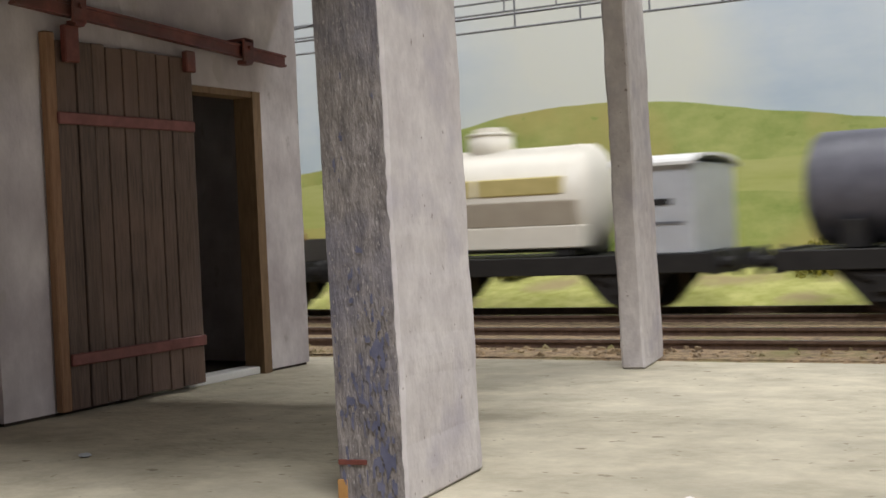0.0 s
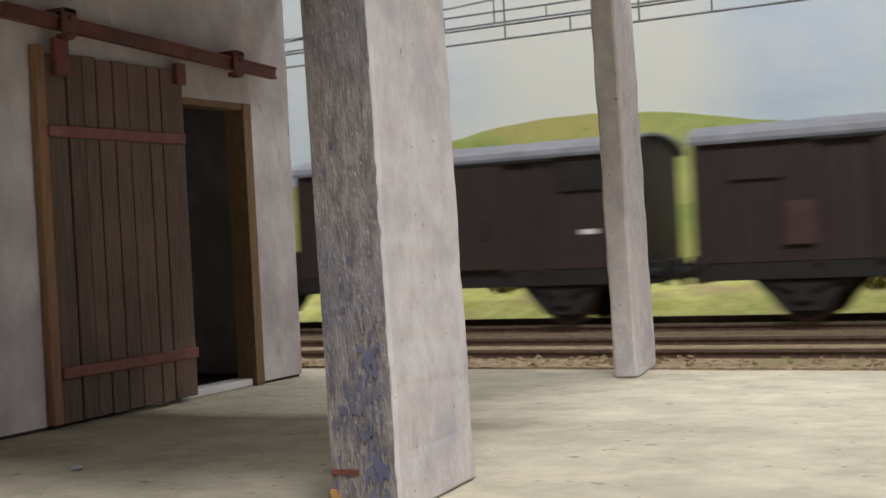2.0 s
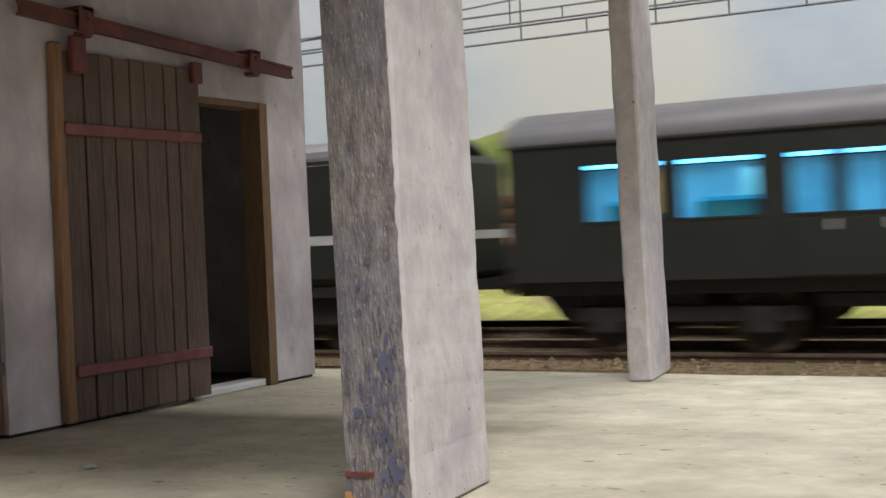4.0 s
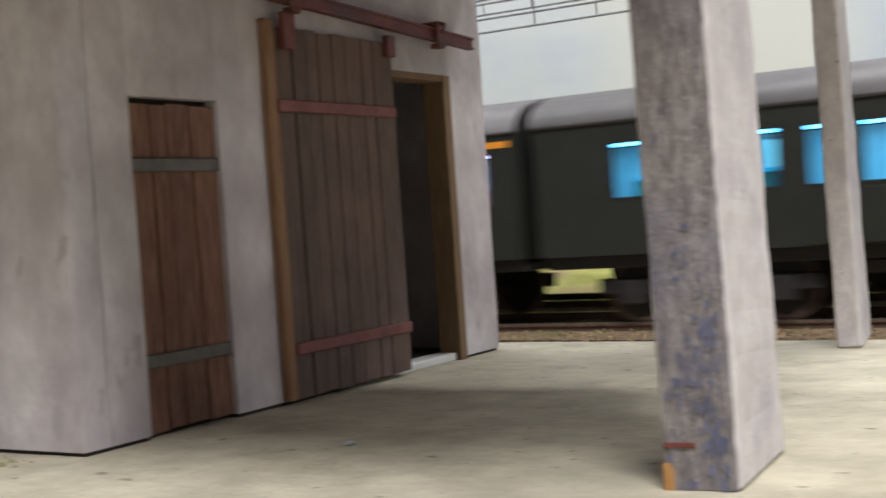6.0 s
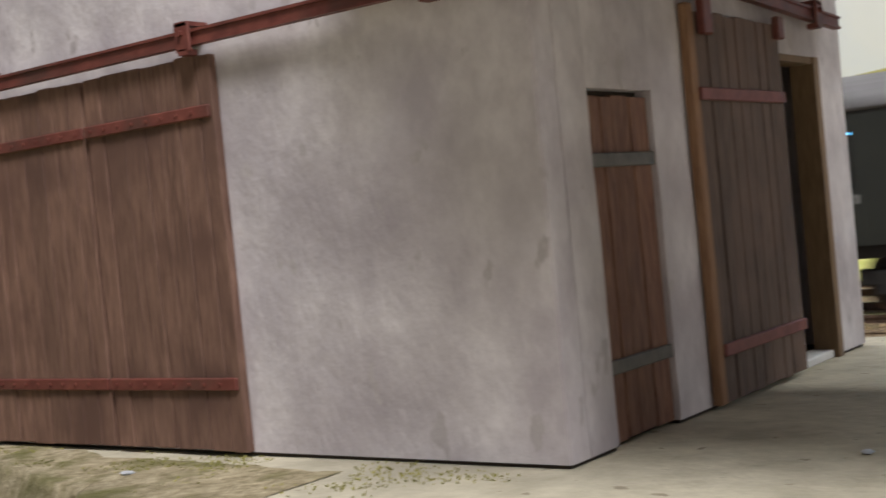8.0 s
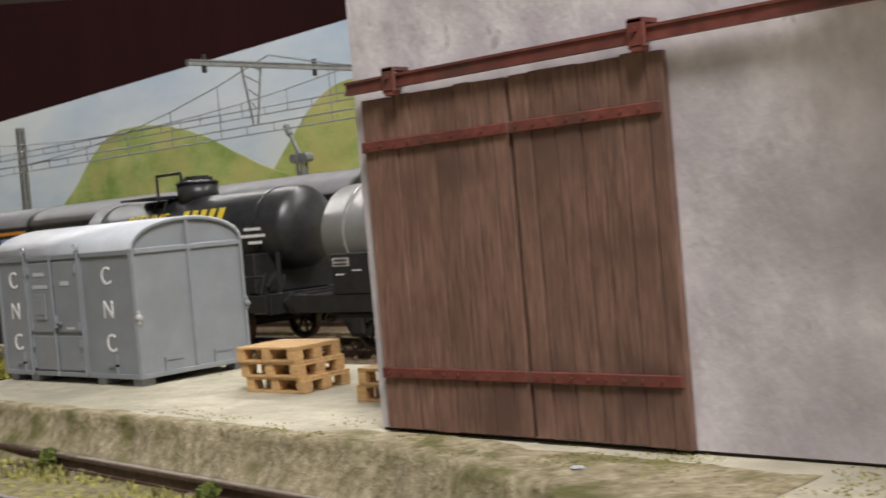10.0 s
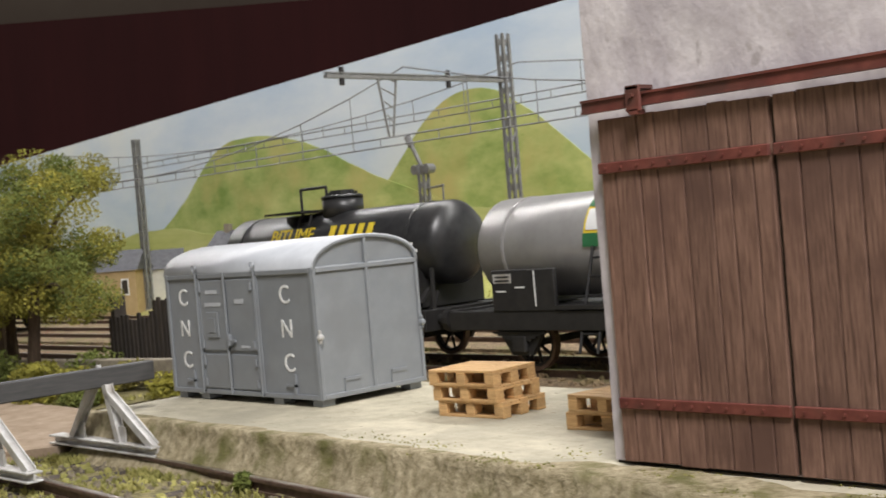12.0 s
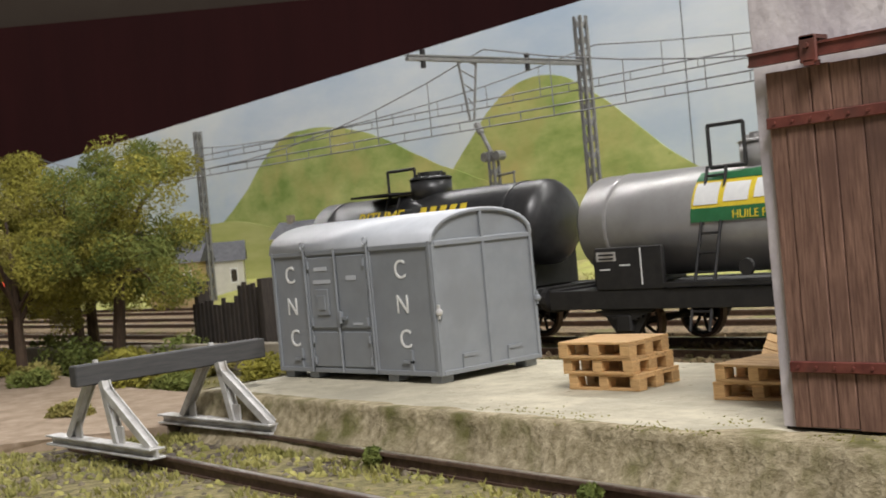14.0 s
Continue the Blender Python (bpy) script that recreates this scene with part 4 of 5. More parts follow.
            for dx in (-1.0, 1.0):
                box(bm, xb + dx - 0.2, xb + dx + 0.2, q * 1.08 - 0.08, q * 1.08 + 0.08, 0.26, 0.6, 0.03)
        box(bm, xb - 0.25, xb + 0.25, -1.0, 1.0, 0.5, 0.85)
        part("bogie", bm, FRAME, t)
        wheelset(t, xb - 1.0)
        wheelset(t, xb + 1.0)
    for a, b in wins:
        if b - a < 0.7:
            d = part("door", bx(a - 0.06, b + 0.06, -w / 2 - 0.018, -w / 2, z0 + 0.02, zw0 - 0.04, 0.006), COACH, t)
            part("handle", bx(b - 0.02, b + 0.02, -w / 2 - 0.05, -w / 2 - 0.018, 1.5, 1.62), STEEL, d)
    part("underframe", box(bx(-h, h, -1.25, 1.25, z0 - 0.18, z0, 0.01), -h * 0.35, -0.6, -1.1, 1.1, 0.58, z0 - 0.18, 0.03), FRAME, t)
    part("battery_box", bx(0.9, h * 0.3, -1.2, 1.2, 0.6, z0 - 0.18, 0.03), FRAME, t)
    part("lettering", bx(-0.4, 0.3, -w / 2 - 0.012, -w / 2, 1.25, 1.3), CURTAINY, t, "small illegible gold marking")
    return t


def locomotive(L):
    t = thing("electric_locomotive", "dark green electric locomotive with a pale whisker band", "locomotive")
    h = L / 2
    part("body", bx(-h, h, -1.4, 1.4, 0.95, 2.8, 0.12), COACH, t)
    part("roof", arch(B(), -h + 0.3, h - 0.3, 2.7, 2.8, 0.3, 0.0), COACHROOF, t)
    part("band", box(bx(-h - 0.012, h + 0.012, -1.412, 1.412, 1.55, 1.68), -h - 0.014, -h + 0.5, -1.0, 1.0, 1.3, 1.55), STEEL, t, "pale band")
    for x in (-h + 0.9, h - 0.9):
        part("cab_window", bx(x - 0.35, x + 0.35, -1.415, -1.38, 1.95, 2.5, 0.01), DEEPSHADE, t)
    for i in range(4):
        part("grille", bx(-2.6 + i * 1.35, -1.5 + i * 1.35, -1.42, -1.38, 1.9, 2.5, 0.01), FRAME, t)
    for s in (-1, 1):
        part("bogie", bx(s * (h - 2.6) - 1.7, s * (h - 2.6) + 1.7, -1.1, 1.1, 0.35, 0.9, 0.05), FRAME, t)
        for dx in (-1.0, 1.0):
            wheelset(t, s * (h - 2.6) + dx, 0.5)
    part("underframe", bx(-h, h, -1.3, 1.3, 0.8, 0.95), FRAME, t)
    bm = B()
    for a, b in (((-2.6, -0.5, 3.1), (-1.6, -0.5, 3.5)), ((-1.6, -0.5, 3.5), (-2.6, -0.5, 3.9)), ((-2.6, 0.5, 3.1), (-1.6, 0.5, 3.5)), ((-1.6, 0.5, 3.5), (-2.6, 0.5, 3.9)), ((-2.6, -0.8, 3.9), (-2.6, 0.8, 3.9))):
        rod(bm, a, b, 0.03, 6)
    box(bm, -3, -1.4, -0.6, 0.6, 3.04, 3.12)
    part("pantograph", bm, FRAME, t)
    return t


# ---- goods train on the second track, running to the right ----
YB, YA, ZR = 21.0, 17.1, -0.3
goods = []
t, body = tank_wagon(7.4, TANKDARK, 0.88, 1.9, "grey-blue tank wagon in the goods train", dome=True, group="wagons of the goods train")
goods.append((t, 0.35))
t, body = tank_wagon(7.0, CREAM, 0.92, 1.95, "cream tank wagon with pale grey hut and beige side band", x0=-3.0, x1=1.45, group="wagons of the goods train")
for a, b in ((-2.6, -1.75), (-1.65, -0.75), (-0.65, 0.95)):
    part("window_panel", bx(a, b, -0.945, -0.6, 2.02, 2.32, 0.02), CURTAINY, t, "olive-yellow panel")
part("side_band", bx(-2.8, 1.2, -0.975, -0.5, 1.5, 1.92, 0.02), surf("beige_grey_band", (0.36, 0.31, 0.24), (0.42, 0.37, 0.29), 3, 0.5, 0), t, "beige-grey band")
part("skirt", bx(-2.7, 1.3, -1.0, -0.5, 1.12, 1.5, 0.02), CREAM, t, "cream lower panel")
part("equipment_box", bx(-2.9, -2.2, -1.15, -0.6, 1.0, 1.5, 0.02), FRAME, t)
hut = part("brake_hut", bx(2.05, 3.25, -1.2, 1.2, 0.98, 2.42, 0.02), ROOFGREY, t, "pale grey brakeman's hut")
part("hut_roof", arch(B(), 1.98, 3.32, 2.4, 2.42, 0.16, 0.08), WHITE, hut)
part("hut_window", bx(2.35, 2.9, -1.215, -1.19, 1.75, 1.85), FRAME, hut)
part("hut_step", bx(2.2, 3.1, -1.22, -1.19, 1.45, 1.49), VANROOF, hut)
goods.append((t, -7.85))
t = flat(6.8, "logs")
goods.append((t, -15.5))
lg = logs(4.75)
goods.append((lg, -15.65))
goods.append((van(7.45, False, 1, ((2.0, 1.15, 0.9, 0.55), (-2.1, 1.2, 0.5, 0.65), (0.4, 2.25, 0.75, 0.3))), -23.3))
goods.append((van(6.4, True, 2, ()), -31.2))
t = flat(6.9, "container")
goods.append((t, -38.4))
goods.append((load_container(3.9), -38.7))
for k, x in enumerate((-46.2, -53.9)):
    goods.append((flat(7.0, "logs"), x))
    g = logs(5.2)
    goods.append((g, x))
for k, x in enumerate((-61.8, -69.8, -77.8, -85.8)):
    goods.append((van(7.4, k % 2 == 1, 3 + k, ((1.2, 1.2, 0.9, 0.6),)), x))

# ---- passenger train on the first track, running to the left ----
coaches = [(locomotive(11.6), 39.7)]
for x, L, first, line in ((52.8, 11.9, False, None), (65.3, 12.1, True, -0.95), (77.65, 12.0, False, None), (91.0, 12.4, True, None), (103.8, 12.6, False, None)):
    coaches.append((coach(L, first, line), x))
tail = coaches[-1][0]
for y in (-0.95, 0.95):
    part("tail_light", rod(B(), (6.31, y, 1.5), (6.4, y, 1.5), 0.13, 14), REDLIGHT, tail, "glowing red tail light")


# ---- things on the loading bank ----
def grey_container():
    L, W, H = 3.35, 1.69, 1.72
    c = thing("goods_container", "grey steel goods container with white letters, standing on the platform", "container", P(-20.82, 6.87, 0.0))
    part("body", bx(0, L, 0, W, 0.09, H, 0.01), CONT, c)
    bm = B()
    arch(bm, -0.03, L + 0.03, W, H, 0.36, 0.02, 14, 0.03)
    r = part("roof", bm, ROOFGREY, c, "pale grey arched roof", smooth=True)
    r.matrix_basis = P(0, W / 2, 0)
    bm = B()
    gable(bm, 0.015, L - 0.015, W - 0.01, H - 0.005, 0.34, 14)
    part("gable", bm, CONT, c).matrix_basis = P(0, W / 2, 0)
    f = -0.028
    for x in (0.0, 0.78, 2.13, L - 0.06):
        part("corner_post", bx(x, x + 0.06, f, 0.0, 0.09, H, 0.006), CONT, c)
    for y in (-0.02, W / 2 - 0.025, W - 0.03):
        part("end_post", bx(L, L + 0.028, y, y + 0.05, 0.09, H + (0.33 if 0.3 < y < 1.2 else 0), 0.006), CONT, c)
    for z in (0.09, H - 0.07):
        part("side_sill", bx(0.06, L - 0.06, f, 0.0, z, z + 0.06, 0.006), CONT, c)
        part("end_sill", bx(L, L + 0.03, 0.03, W - 0.03, z, z + 0.06, 0.006), CONT, c)
    bm = B()
    n = 14
    for i in range(n):
        a0, a1 = -math.pi / 2 + math.pi * i / n, -math.pi / 2 + math.pi * (i + 1) / n
        rod(bm, (L + 0.01, W / 2 + W / 2 * math.sin(a0), H - 0.02 + 0.35 * max(0, math.cos(a0)) ** 0.9), (L + 0.01, W / 2 + W / 2 * math.sin(a1), H - 0.02 + 0.35 * max(0, math.cos(a1)) ** 0.9), 0.026, 6)
    part("roof_rim", bm, CONT, c)
    for x in (0.86, 1.49):
        for z, hh in ((0.17, 0.46), (0.68, 0.94)):
            d = part("door", bx(x, x + 0.6, f + 0.002, -0.002, z, z + hh, 0.008), CONT, c)
            for zz in (z + 0.08, z + hh - 0.1):
                part("hinge", rod(B(), (x + (0.02 if x < 1 else 0.58), f - 0.012, zz - 0.05), (x + (0.02 if x < 1 else 0.58), f - 0.012, zz + 0.05), 0.018, 8), CONT, d)
    part("lock_rod", rod(B(), (1.475, f - 0.02, 0.1), (1.475, f - 0.02, H), 0.017, 8), CONT, c)
    for x in (0.8, 2.16):
        part("lock_rod", rod(B(), (x, f - 0.014, 0.1), (x, f - 0.014, H + 0.04), 0.017, 8), CONT, c)
        bm = B()
        bmesh.ops.create_circle(bm, segments=10, radius=0.05, cap_ends=False, matrix=Matrix.Translation((x, f - 0.01, H + 0.07)) @ Euler((math.pi / 2, 0, 0)).to_matrix().to_4x4())
        r = bmesh.ops.extrude_edge_only(bm, edges=bm.edges[:])
        bmesh.ops.translate(bm, verts=[v for v in r["geom"] if isinstance(v, bmesh.types.BMVert)], vec=(0, -0.02, 0))
        part("lifting_ring", bm, CONT, c)
    part("latch", box(bx(1.52, 1.56, f - 0.06, f, 0.74, 0.9, 0.008), 1.56, 1.68, f - 0.05, f - 0.02, 0.8, 0.83), CONT, c, "door latch")
    h = part("placard_holder", bx(1.0, 1.28, f - 0.02, f - 0.001, 0.85, 1.2, 0.01), CONT, c)
    part("placard", bx(1.06, 1.22, f - 0.032, f - 0.021, 0.92, 1.12, 0.006), CONT, h)
    part("stencil", bx(1.0, 1.28, f - 0.006, f - 0.002, 1.44, 1.49), ROOFGREY, c, "small illegible white stencil")
    part("stencil", bx(0.96, 1.34, f - 0.006, f - 0.002, 1.27, 1.32), ROOFGREY, c, "small illegible white stencil")
    part("stencil", bx(1.68, 1.88, f - 0.006, f - 0.002, 1.3, 1.36), ROOFGREY, c, "small illegible white stencil")
    part("stencil", bx(1.75, 1.95, f - 0.006, f - 0.002, 0.72, 0.75), ROOFGREY, c, "small illegible white stencil")
    for x in (0.4, 2.74):
        for z, ch in ((1.29, "C"), (0.86, "N"), (0.43, "C")):
            letters(ch, 0.33, WHITE, c, P(x, -0.004, z, 90, 0, 0))
    for x in (0.36, 2.66):
        bm = box(bx(x, x + 0.2, -0.03, -0.001, 0.24, 0.27), x + 0.16, x + 0.2, -0.03, -0.001, 0.14, 0.4)
        part("fork_pocket", bm, CONT, c)
    for y in (0.35, 1.12):
        part("fork_pocket", box(bx(L + 0.001, L + 0.035, y, y + 0.26, 0.28, 0.32), L + 0.001, L + 0.02, y, y + 0.26, 0.15, 0.28), CONT, c)
    for y in (0.0, W):
        bm = B()
        bmesh.ops.create_uvsphere(bm, u_segments=8, v_segments=6, radius=0.045, matrix=Matrix.Translation((L + 0.05, y, 0.86)))
        box(bm, L, L + 0.06, y - 0.015, y + 0.015, 0.78, 0.95, 0.005)
        part("side_ring", bm, STEEL if y == 0 else CONT, c)
    part("side_ring", bx(-0.07, 0, 0.02, 0.05, 0.76, 0.94, 0.01), CONT, c)
    for x in (0.06, 0.62, 2.3, L - 0.24):
        for y in (0.02, W - 0.22):
            part("foot", bx(x, x + 0.2, y, y + 0.2, 0, 0.09, 0.008), CONT, c)


grey_container()


def pallet():
    p = thing("pallet", "pale pine wooden pallet in a stack on the platform", "pallet", group="stacked pallets")
    L, W = 0.92, 0.74
    for i in range(5):
        y = i * (W - 0.14) / 4
        part("deck_board", bx(0, L, y, y + 0.14, 0.146, 0.172, 0.004), PALLET, p)
    for x in (0.0, L / 2 - 0.06, L - 0.12):
        part("stringer", bx(x, x + 0.12, 0.0, W, 0.122, 0.146, 0.004), PALLET, p)
        for y in (0.0, W / 2 - 0.07, W - 0.14):
            part("block", bx(x, x + 0.12, y, y + 0.14, 0.028, 0.122, 0.004), PALLET, p)
    for y in (0.0, W / 2 - 0.07, W - 0.14):
        part("base_board", bx(0, L, y, y + 0.14, 0.0, 0.028, 0.004), PALLET, p)
    return p


pal = pallet()
pal.matrix_basis = P(-15.45, 6.9, 0.0, 0, 0, 4)
for i, (x, y, z, a) in enumerate(((-15.5, 6.88, 0.172, 3), (-15.51, 6.84, 0.344, 5), (-13.42, 6.7, 0, 8), (-13.4, 6.72, 0.172, -5), (-14.9, 10.6, -0.42, 30))):
    c = copy_thing(pal, P(x, y, z, 0, 0, a))
    if i == 4:
        c.matrix_basis = P(-15.2, 9.9, -0.35, 35, 20, 30)
        tagged(c, "pale pine pallet lying tipped beside the siding", group="loose pallet")


def buffer_stop():
    b = thing("buffer_stop", "silver steel buffer stop frames with a dark grey timber beam", "buffer stop", P(-19.0, 2.98, -0.4))
    part("beam", bx(-1.13, -0.95, 0.44, 3.07, 0.8, 1.05, 0.015), BEAM, b, "dark grey timber beam")
    for y in (0.74, 2.32):
        bm = B()
        box(bm, -2.4, 0.25, y - 0.1, y + 0.1, 0.0, 0.025, 0.006)
        box(bm, -2.4, 0.25, y - 0.015, y + 0.015, 0.025, 0.1)
        box(bm, -2.4, 0.25, y - 0.1, y + 0.1, 0.1, 0.125, 0.006)
        part("base_rail", bm, STEEL, b)
        for x0, x1, nm in ((-0.62, -0.86, "upright"), (0.16, -0.84, "front_brace"), (-1.85, -1.2, "rear_brace")):
            bm = B()
            a, c = Vector((x0, y, 0.12)), Vector((x1, y, 0.84 if nm != "front_brace" else 0.74))
            d = (c - a).normalized()
            m = Matrix.Translation(a) @ d.to_track_quat("Z", "Y").to_matrix().to_4x4()
            ln = (c - a).length
            box(bm, -0.045, 0.045, -0.012, 0.012, 0, ln, m=m)
            box(bm, -0.057, -0.045, -0.05, 0.05, 0, ln, m=m)
            box(bm, 0.045, 0.057, -0.05, 0.05, 0, ln, m=m)
            part(nm, bm, STEEL, b)
        for gx in (-1.72, -0.66):
            bm = B()
            prism(bm, ((y - 0.012, 0.12), (y + 0.012, 0.12), (y + 0.012, 0.32), (y - 0.012, 0.32)), gx, gx + 0.16)
            part("gusset", bm, STEEL, b)
        part("bolt", rod(B(), (-1.04, y, 1.05), (-1.04, y, 1.085), 0.035, 8), STEEL, b)
    return b


buffer_stop()

# ---- standing tank wagons ----
t, body = tank_wagon(6.7, BLACK, 0.74, 2.1, "black tank wagon with yellow lettering standing on the siding", x0=-3.25, x1=3.35)
t.matrix_basis = P(-24.2, 12.9, -0.3)
letters("BITUME", 0.4, YELLOW, t, P(-0.75, -0.735, 2.32, 62, 0, 0))
for i in range(5):
    part("name_bar", bx(0.0, 0.15, 0.0, 0.27, 0.0, 0.012), YELLOW, t, "yellow plain name bar").matrix_basis = P(0.42 + 0.27 * i, -0.735, 2.32, 62, 0, 0)
for i, (a, b, z) in enumerate(((2.3, 2.75, 2.0), (2.2, 2.85, 1.88), (2.4, 2.75, 1.76))):
    part("stencil", bx(a, b, -0.755, -0.725, z + 0.1, z + 0.15), WHITE, t, "small illegible white stencil")
hoop(t, -0.45, -0.3, 2.7, 0.8, 0.62)
ladder(t, -0.55, -1.15, 0.95, 2.8, (0.7, 0))
part("walkway", bx(-1.5, -0.3, -0.75, 0.75, 2.86, 2.9), FRAME, t)
for i in range(14):
    xx = 2.0 + 0.1 * i
    part("brake_gear", rod(B(), (xx, -0.9 - 0.04 * (i % 3), 0.75 + 0.12 * (i % 4)), (xx + 0.06, -0.8, 1.25 + 0.05 * (i % 3)), 0.04, 6), FRAME, t)
part("walkway_rail", rod(B(), (-3.2, -1.2, 1.3), (3.3, -1.2, 1.3), 0.025, 6), FRAME, t)
part("brake_pipe", rod(B(), (3.35, -0.9, 0.8), (3.35, -0.9, 1.7), 0.04, 6), FRAME, t)
t, body = tank_wagon(6.85, SILVER, 0.82, 1.92, "silver-grey tank wagon with a yellow and green name panel", x0=-3.35, x1=3.35)
t.matrix_basis = P(-16.7, 12.9, -0.3)


def tank_panel(t, x0, x1, a0, a1, r, z, material, name="name_panel", label=""):
    """A curved panel on a tank's side, between two angles below the top."""
    bm = B()
    n = 6
    rows = [[bm.verts.new((x, -q * math.sin(a0 + (a1 - a0) * i / n), z + q * math.cos(a0 + (a1 - a0) * i / n))) for i in range(n + 1)] for x in (x0, x1) for q in (r, r + 0.008)]
    a, b, c, d = rows
    for i in range(n):
        bm.faces.new((a[i], a[i + 1], c[i + 1], c[i]))
        bm.faces.new((b[i], d[i], d[i + 1], b[i + 1]))
    return part(name, bm, material, t, label)


TR, TZ = 0.82, 1.92
tank_panel(t, -0.85, 2.6, 0.6, 1.6, TR + 0.006, TZ, YELLOW, label="yellow name panel")
tank_panel(t, -0.85, 2.6, 0.6, 0.82, TR + 0.016, TZ, GREEN, label="green band")
tank_panel(t, -0.85, 2.6, 1.36, 1.6, TR + 0.016, TZ, GREEN, label="green band")
for i in range(6):
    x = -0.8 + i * 0.52
    tank_panel(t, x, x + 0.42, 0.88 + 0.03 * (i % 2), 1.3 - 0.03 * (i % 3), TR + 0.02, TZ, WHITE, "name_shape", "white plain name shape")
letters("HUILE POUR AUTO", 0.17, YELLOW, t, P(0.62, -0.85, 1.92, 86, 0, 0))
letters("DES HUILES DE", 0.13, YELLOW, t, P(0.5, -0.56, 2.53, 42, 0, 0))
part("side_plate", bx(-2.4, -1.1, -1.28, -1.2, 0.98, 1.62, 0.01), FRAME, t, "black side plate")
part("data_panel", bx(-2.35, -1.97, -1.29, -1.281, 1.42, 1.56), STEEL, t, "illegible white data panel")
part("data_panel", bx(-2.31, -2.01, -1.294, -1.29, 1.44, 1.47), FRAME, t)
part("data_panel", bx(-2.31, -2.01, -1.294, -1.29, 1.5, 1.53), FRAME, t)
part("divider", bx(-1.5, -1.48, -1.29, -1.281, 1.05, 1.6), WHITE, t)
part("stencil", bx(-2.3, -2.1, -1.29, -1.281, 1.28, 1.3), WHITE, t, "small illegible white stencil")
part("stencil", bx(-1.9, -1.7, -1.29, -1.281, 1.34, 1.36), WHITE, t, "small illegible white stencil")
part("walkway", bx(-1.1, 3.3, -1.3, -0.9, 1.0, 1.06), FRAME, t)
ladder(t, -0.5, -1.32, 0.35, 2.7, (0.75, 0))
hoop(t, -0.35, -0.5, 2.68, 0.62, 0.62)
part("lamp", rod(B(), (0.4, -1.36, 1.25), (0.4, -1.3, 1.25), 0.12, 12), FRAME, t, "black lamp with a yellow cap")

# ---- overhead line ----
def lattice(bm, x, y, z0, z1, w=0.28, bars=14):
    for a in (-1, 1):
        for b in (-1, 1):
            box(bm, x + a * w / 2 - 0.034, x + a * w / 2 + 0.034, y + b * w / 2 - 0.034, y + b * w / 2 + 0.034, z0, z1)
    for i in range(bars):
        za, zb = z0 + (z1 - z0) * i / bars, z0 + (z1 - z0) * (i + 1) / bars
        s = 1 if i % 2 else -1
        for b in (-1, 1):
            rod(bm, (x - s * w / 2, y + b * w / 2, za), (x + s * w / 2, y + b * w / 2, zb), 0.026, 4)
        for a in (-1, 1):
            rod(bm, (x + a * w / 2, y - s * w / 2, za), (x + a * w / 2, y + s * w / 2, zb), 0.026, 4)


def mast(x, y, h, arm=0, label="grey lattice catenary mast"):
    m = thing("catenary_mast", label, "mast", P(x, y, -0.5, 0, 0, 90), group="catenary masts")
    bm = B()
    lattice(bm, 0, 0, 0, h, 0.2, int(h / 0.4))
    part("lattice_post", bm, MAST, m)
    part("footing", bx(-0.3, 0.3, -0.3, 0.3, -0.05, 0.25, 0.03), STONE, m)
    if arm:
        bm = B()
        box(bm, -arm, 0.1, -0.06, 0.06, h - 1.2, h - 1.12)
        box(bm, -arm, 0.1, -0.06, 0.06, h - 1.1, h - 1.07)
        part("cross_arm", bm, MAST, m)
        bm = B()
        xa = -arm * 0.69
        for s in (-1, 1):
            rod(bm, (xa + s * 0.28, 0, h - 1.15), (xa + s * 0.06, 0, h - 2.5), 0.03, 5)
        for k in range(4):
            rod(bm, (xa - 0.25 + k * 0.06, 0, h - 1.1 - k * 0.3), (xa + 0.25 - k * 0.06, 0, h - 1.25 - k * 0.3), 0.018, 4)
        part("drop_bracket", bm, MAST, m)
        for xi in (-arm * 0.92, -arm * 0.35):
            part("insulator", rod(B(), (xi, 0, h - 1.35), (xi, 0, h - 0.95), 0.06, 8), FRAME, m, "dark insulator")
    return m


mast(-26.7, 20.5, 7.2, 5.7)
mast(-50.5, 24.0, 7.1, 0)
sig = mast(-33.3, 23.6, 4.5, 0, "grey signal mast with a raised arm behind the wagons")
part("signal_arm", rod(rod(B(), (0, 0, 4.35), (0, 0.5, 5.25), 0.07, 6), (0, 0.42, 5.1), (0, 0.58, 5.4), 0.11, 8), MAST, sig, "raised grey signal arm")
for y in (-0.28, 0.24):
    part("lamp_housing", rod(B(), (-0.16, y, 4.35), (0.14, y, 4.35), 0.15, 10), MAST, sig)
part("bracket", rod(rod(B(), (0, 0, 3.75), (0, -0.85, 3.8), 0.035, 6), (0, -0.8, 3.85), (0, -0.8, 2.9), 0.03, 6), MAST, sig)


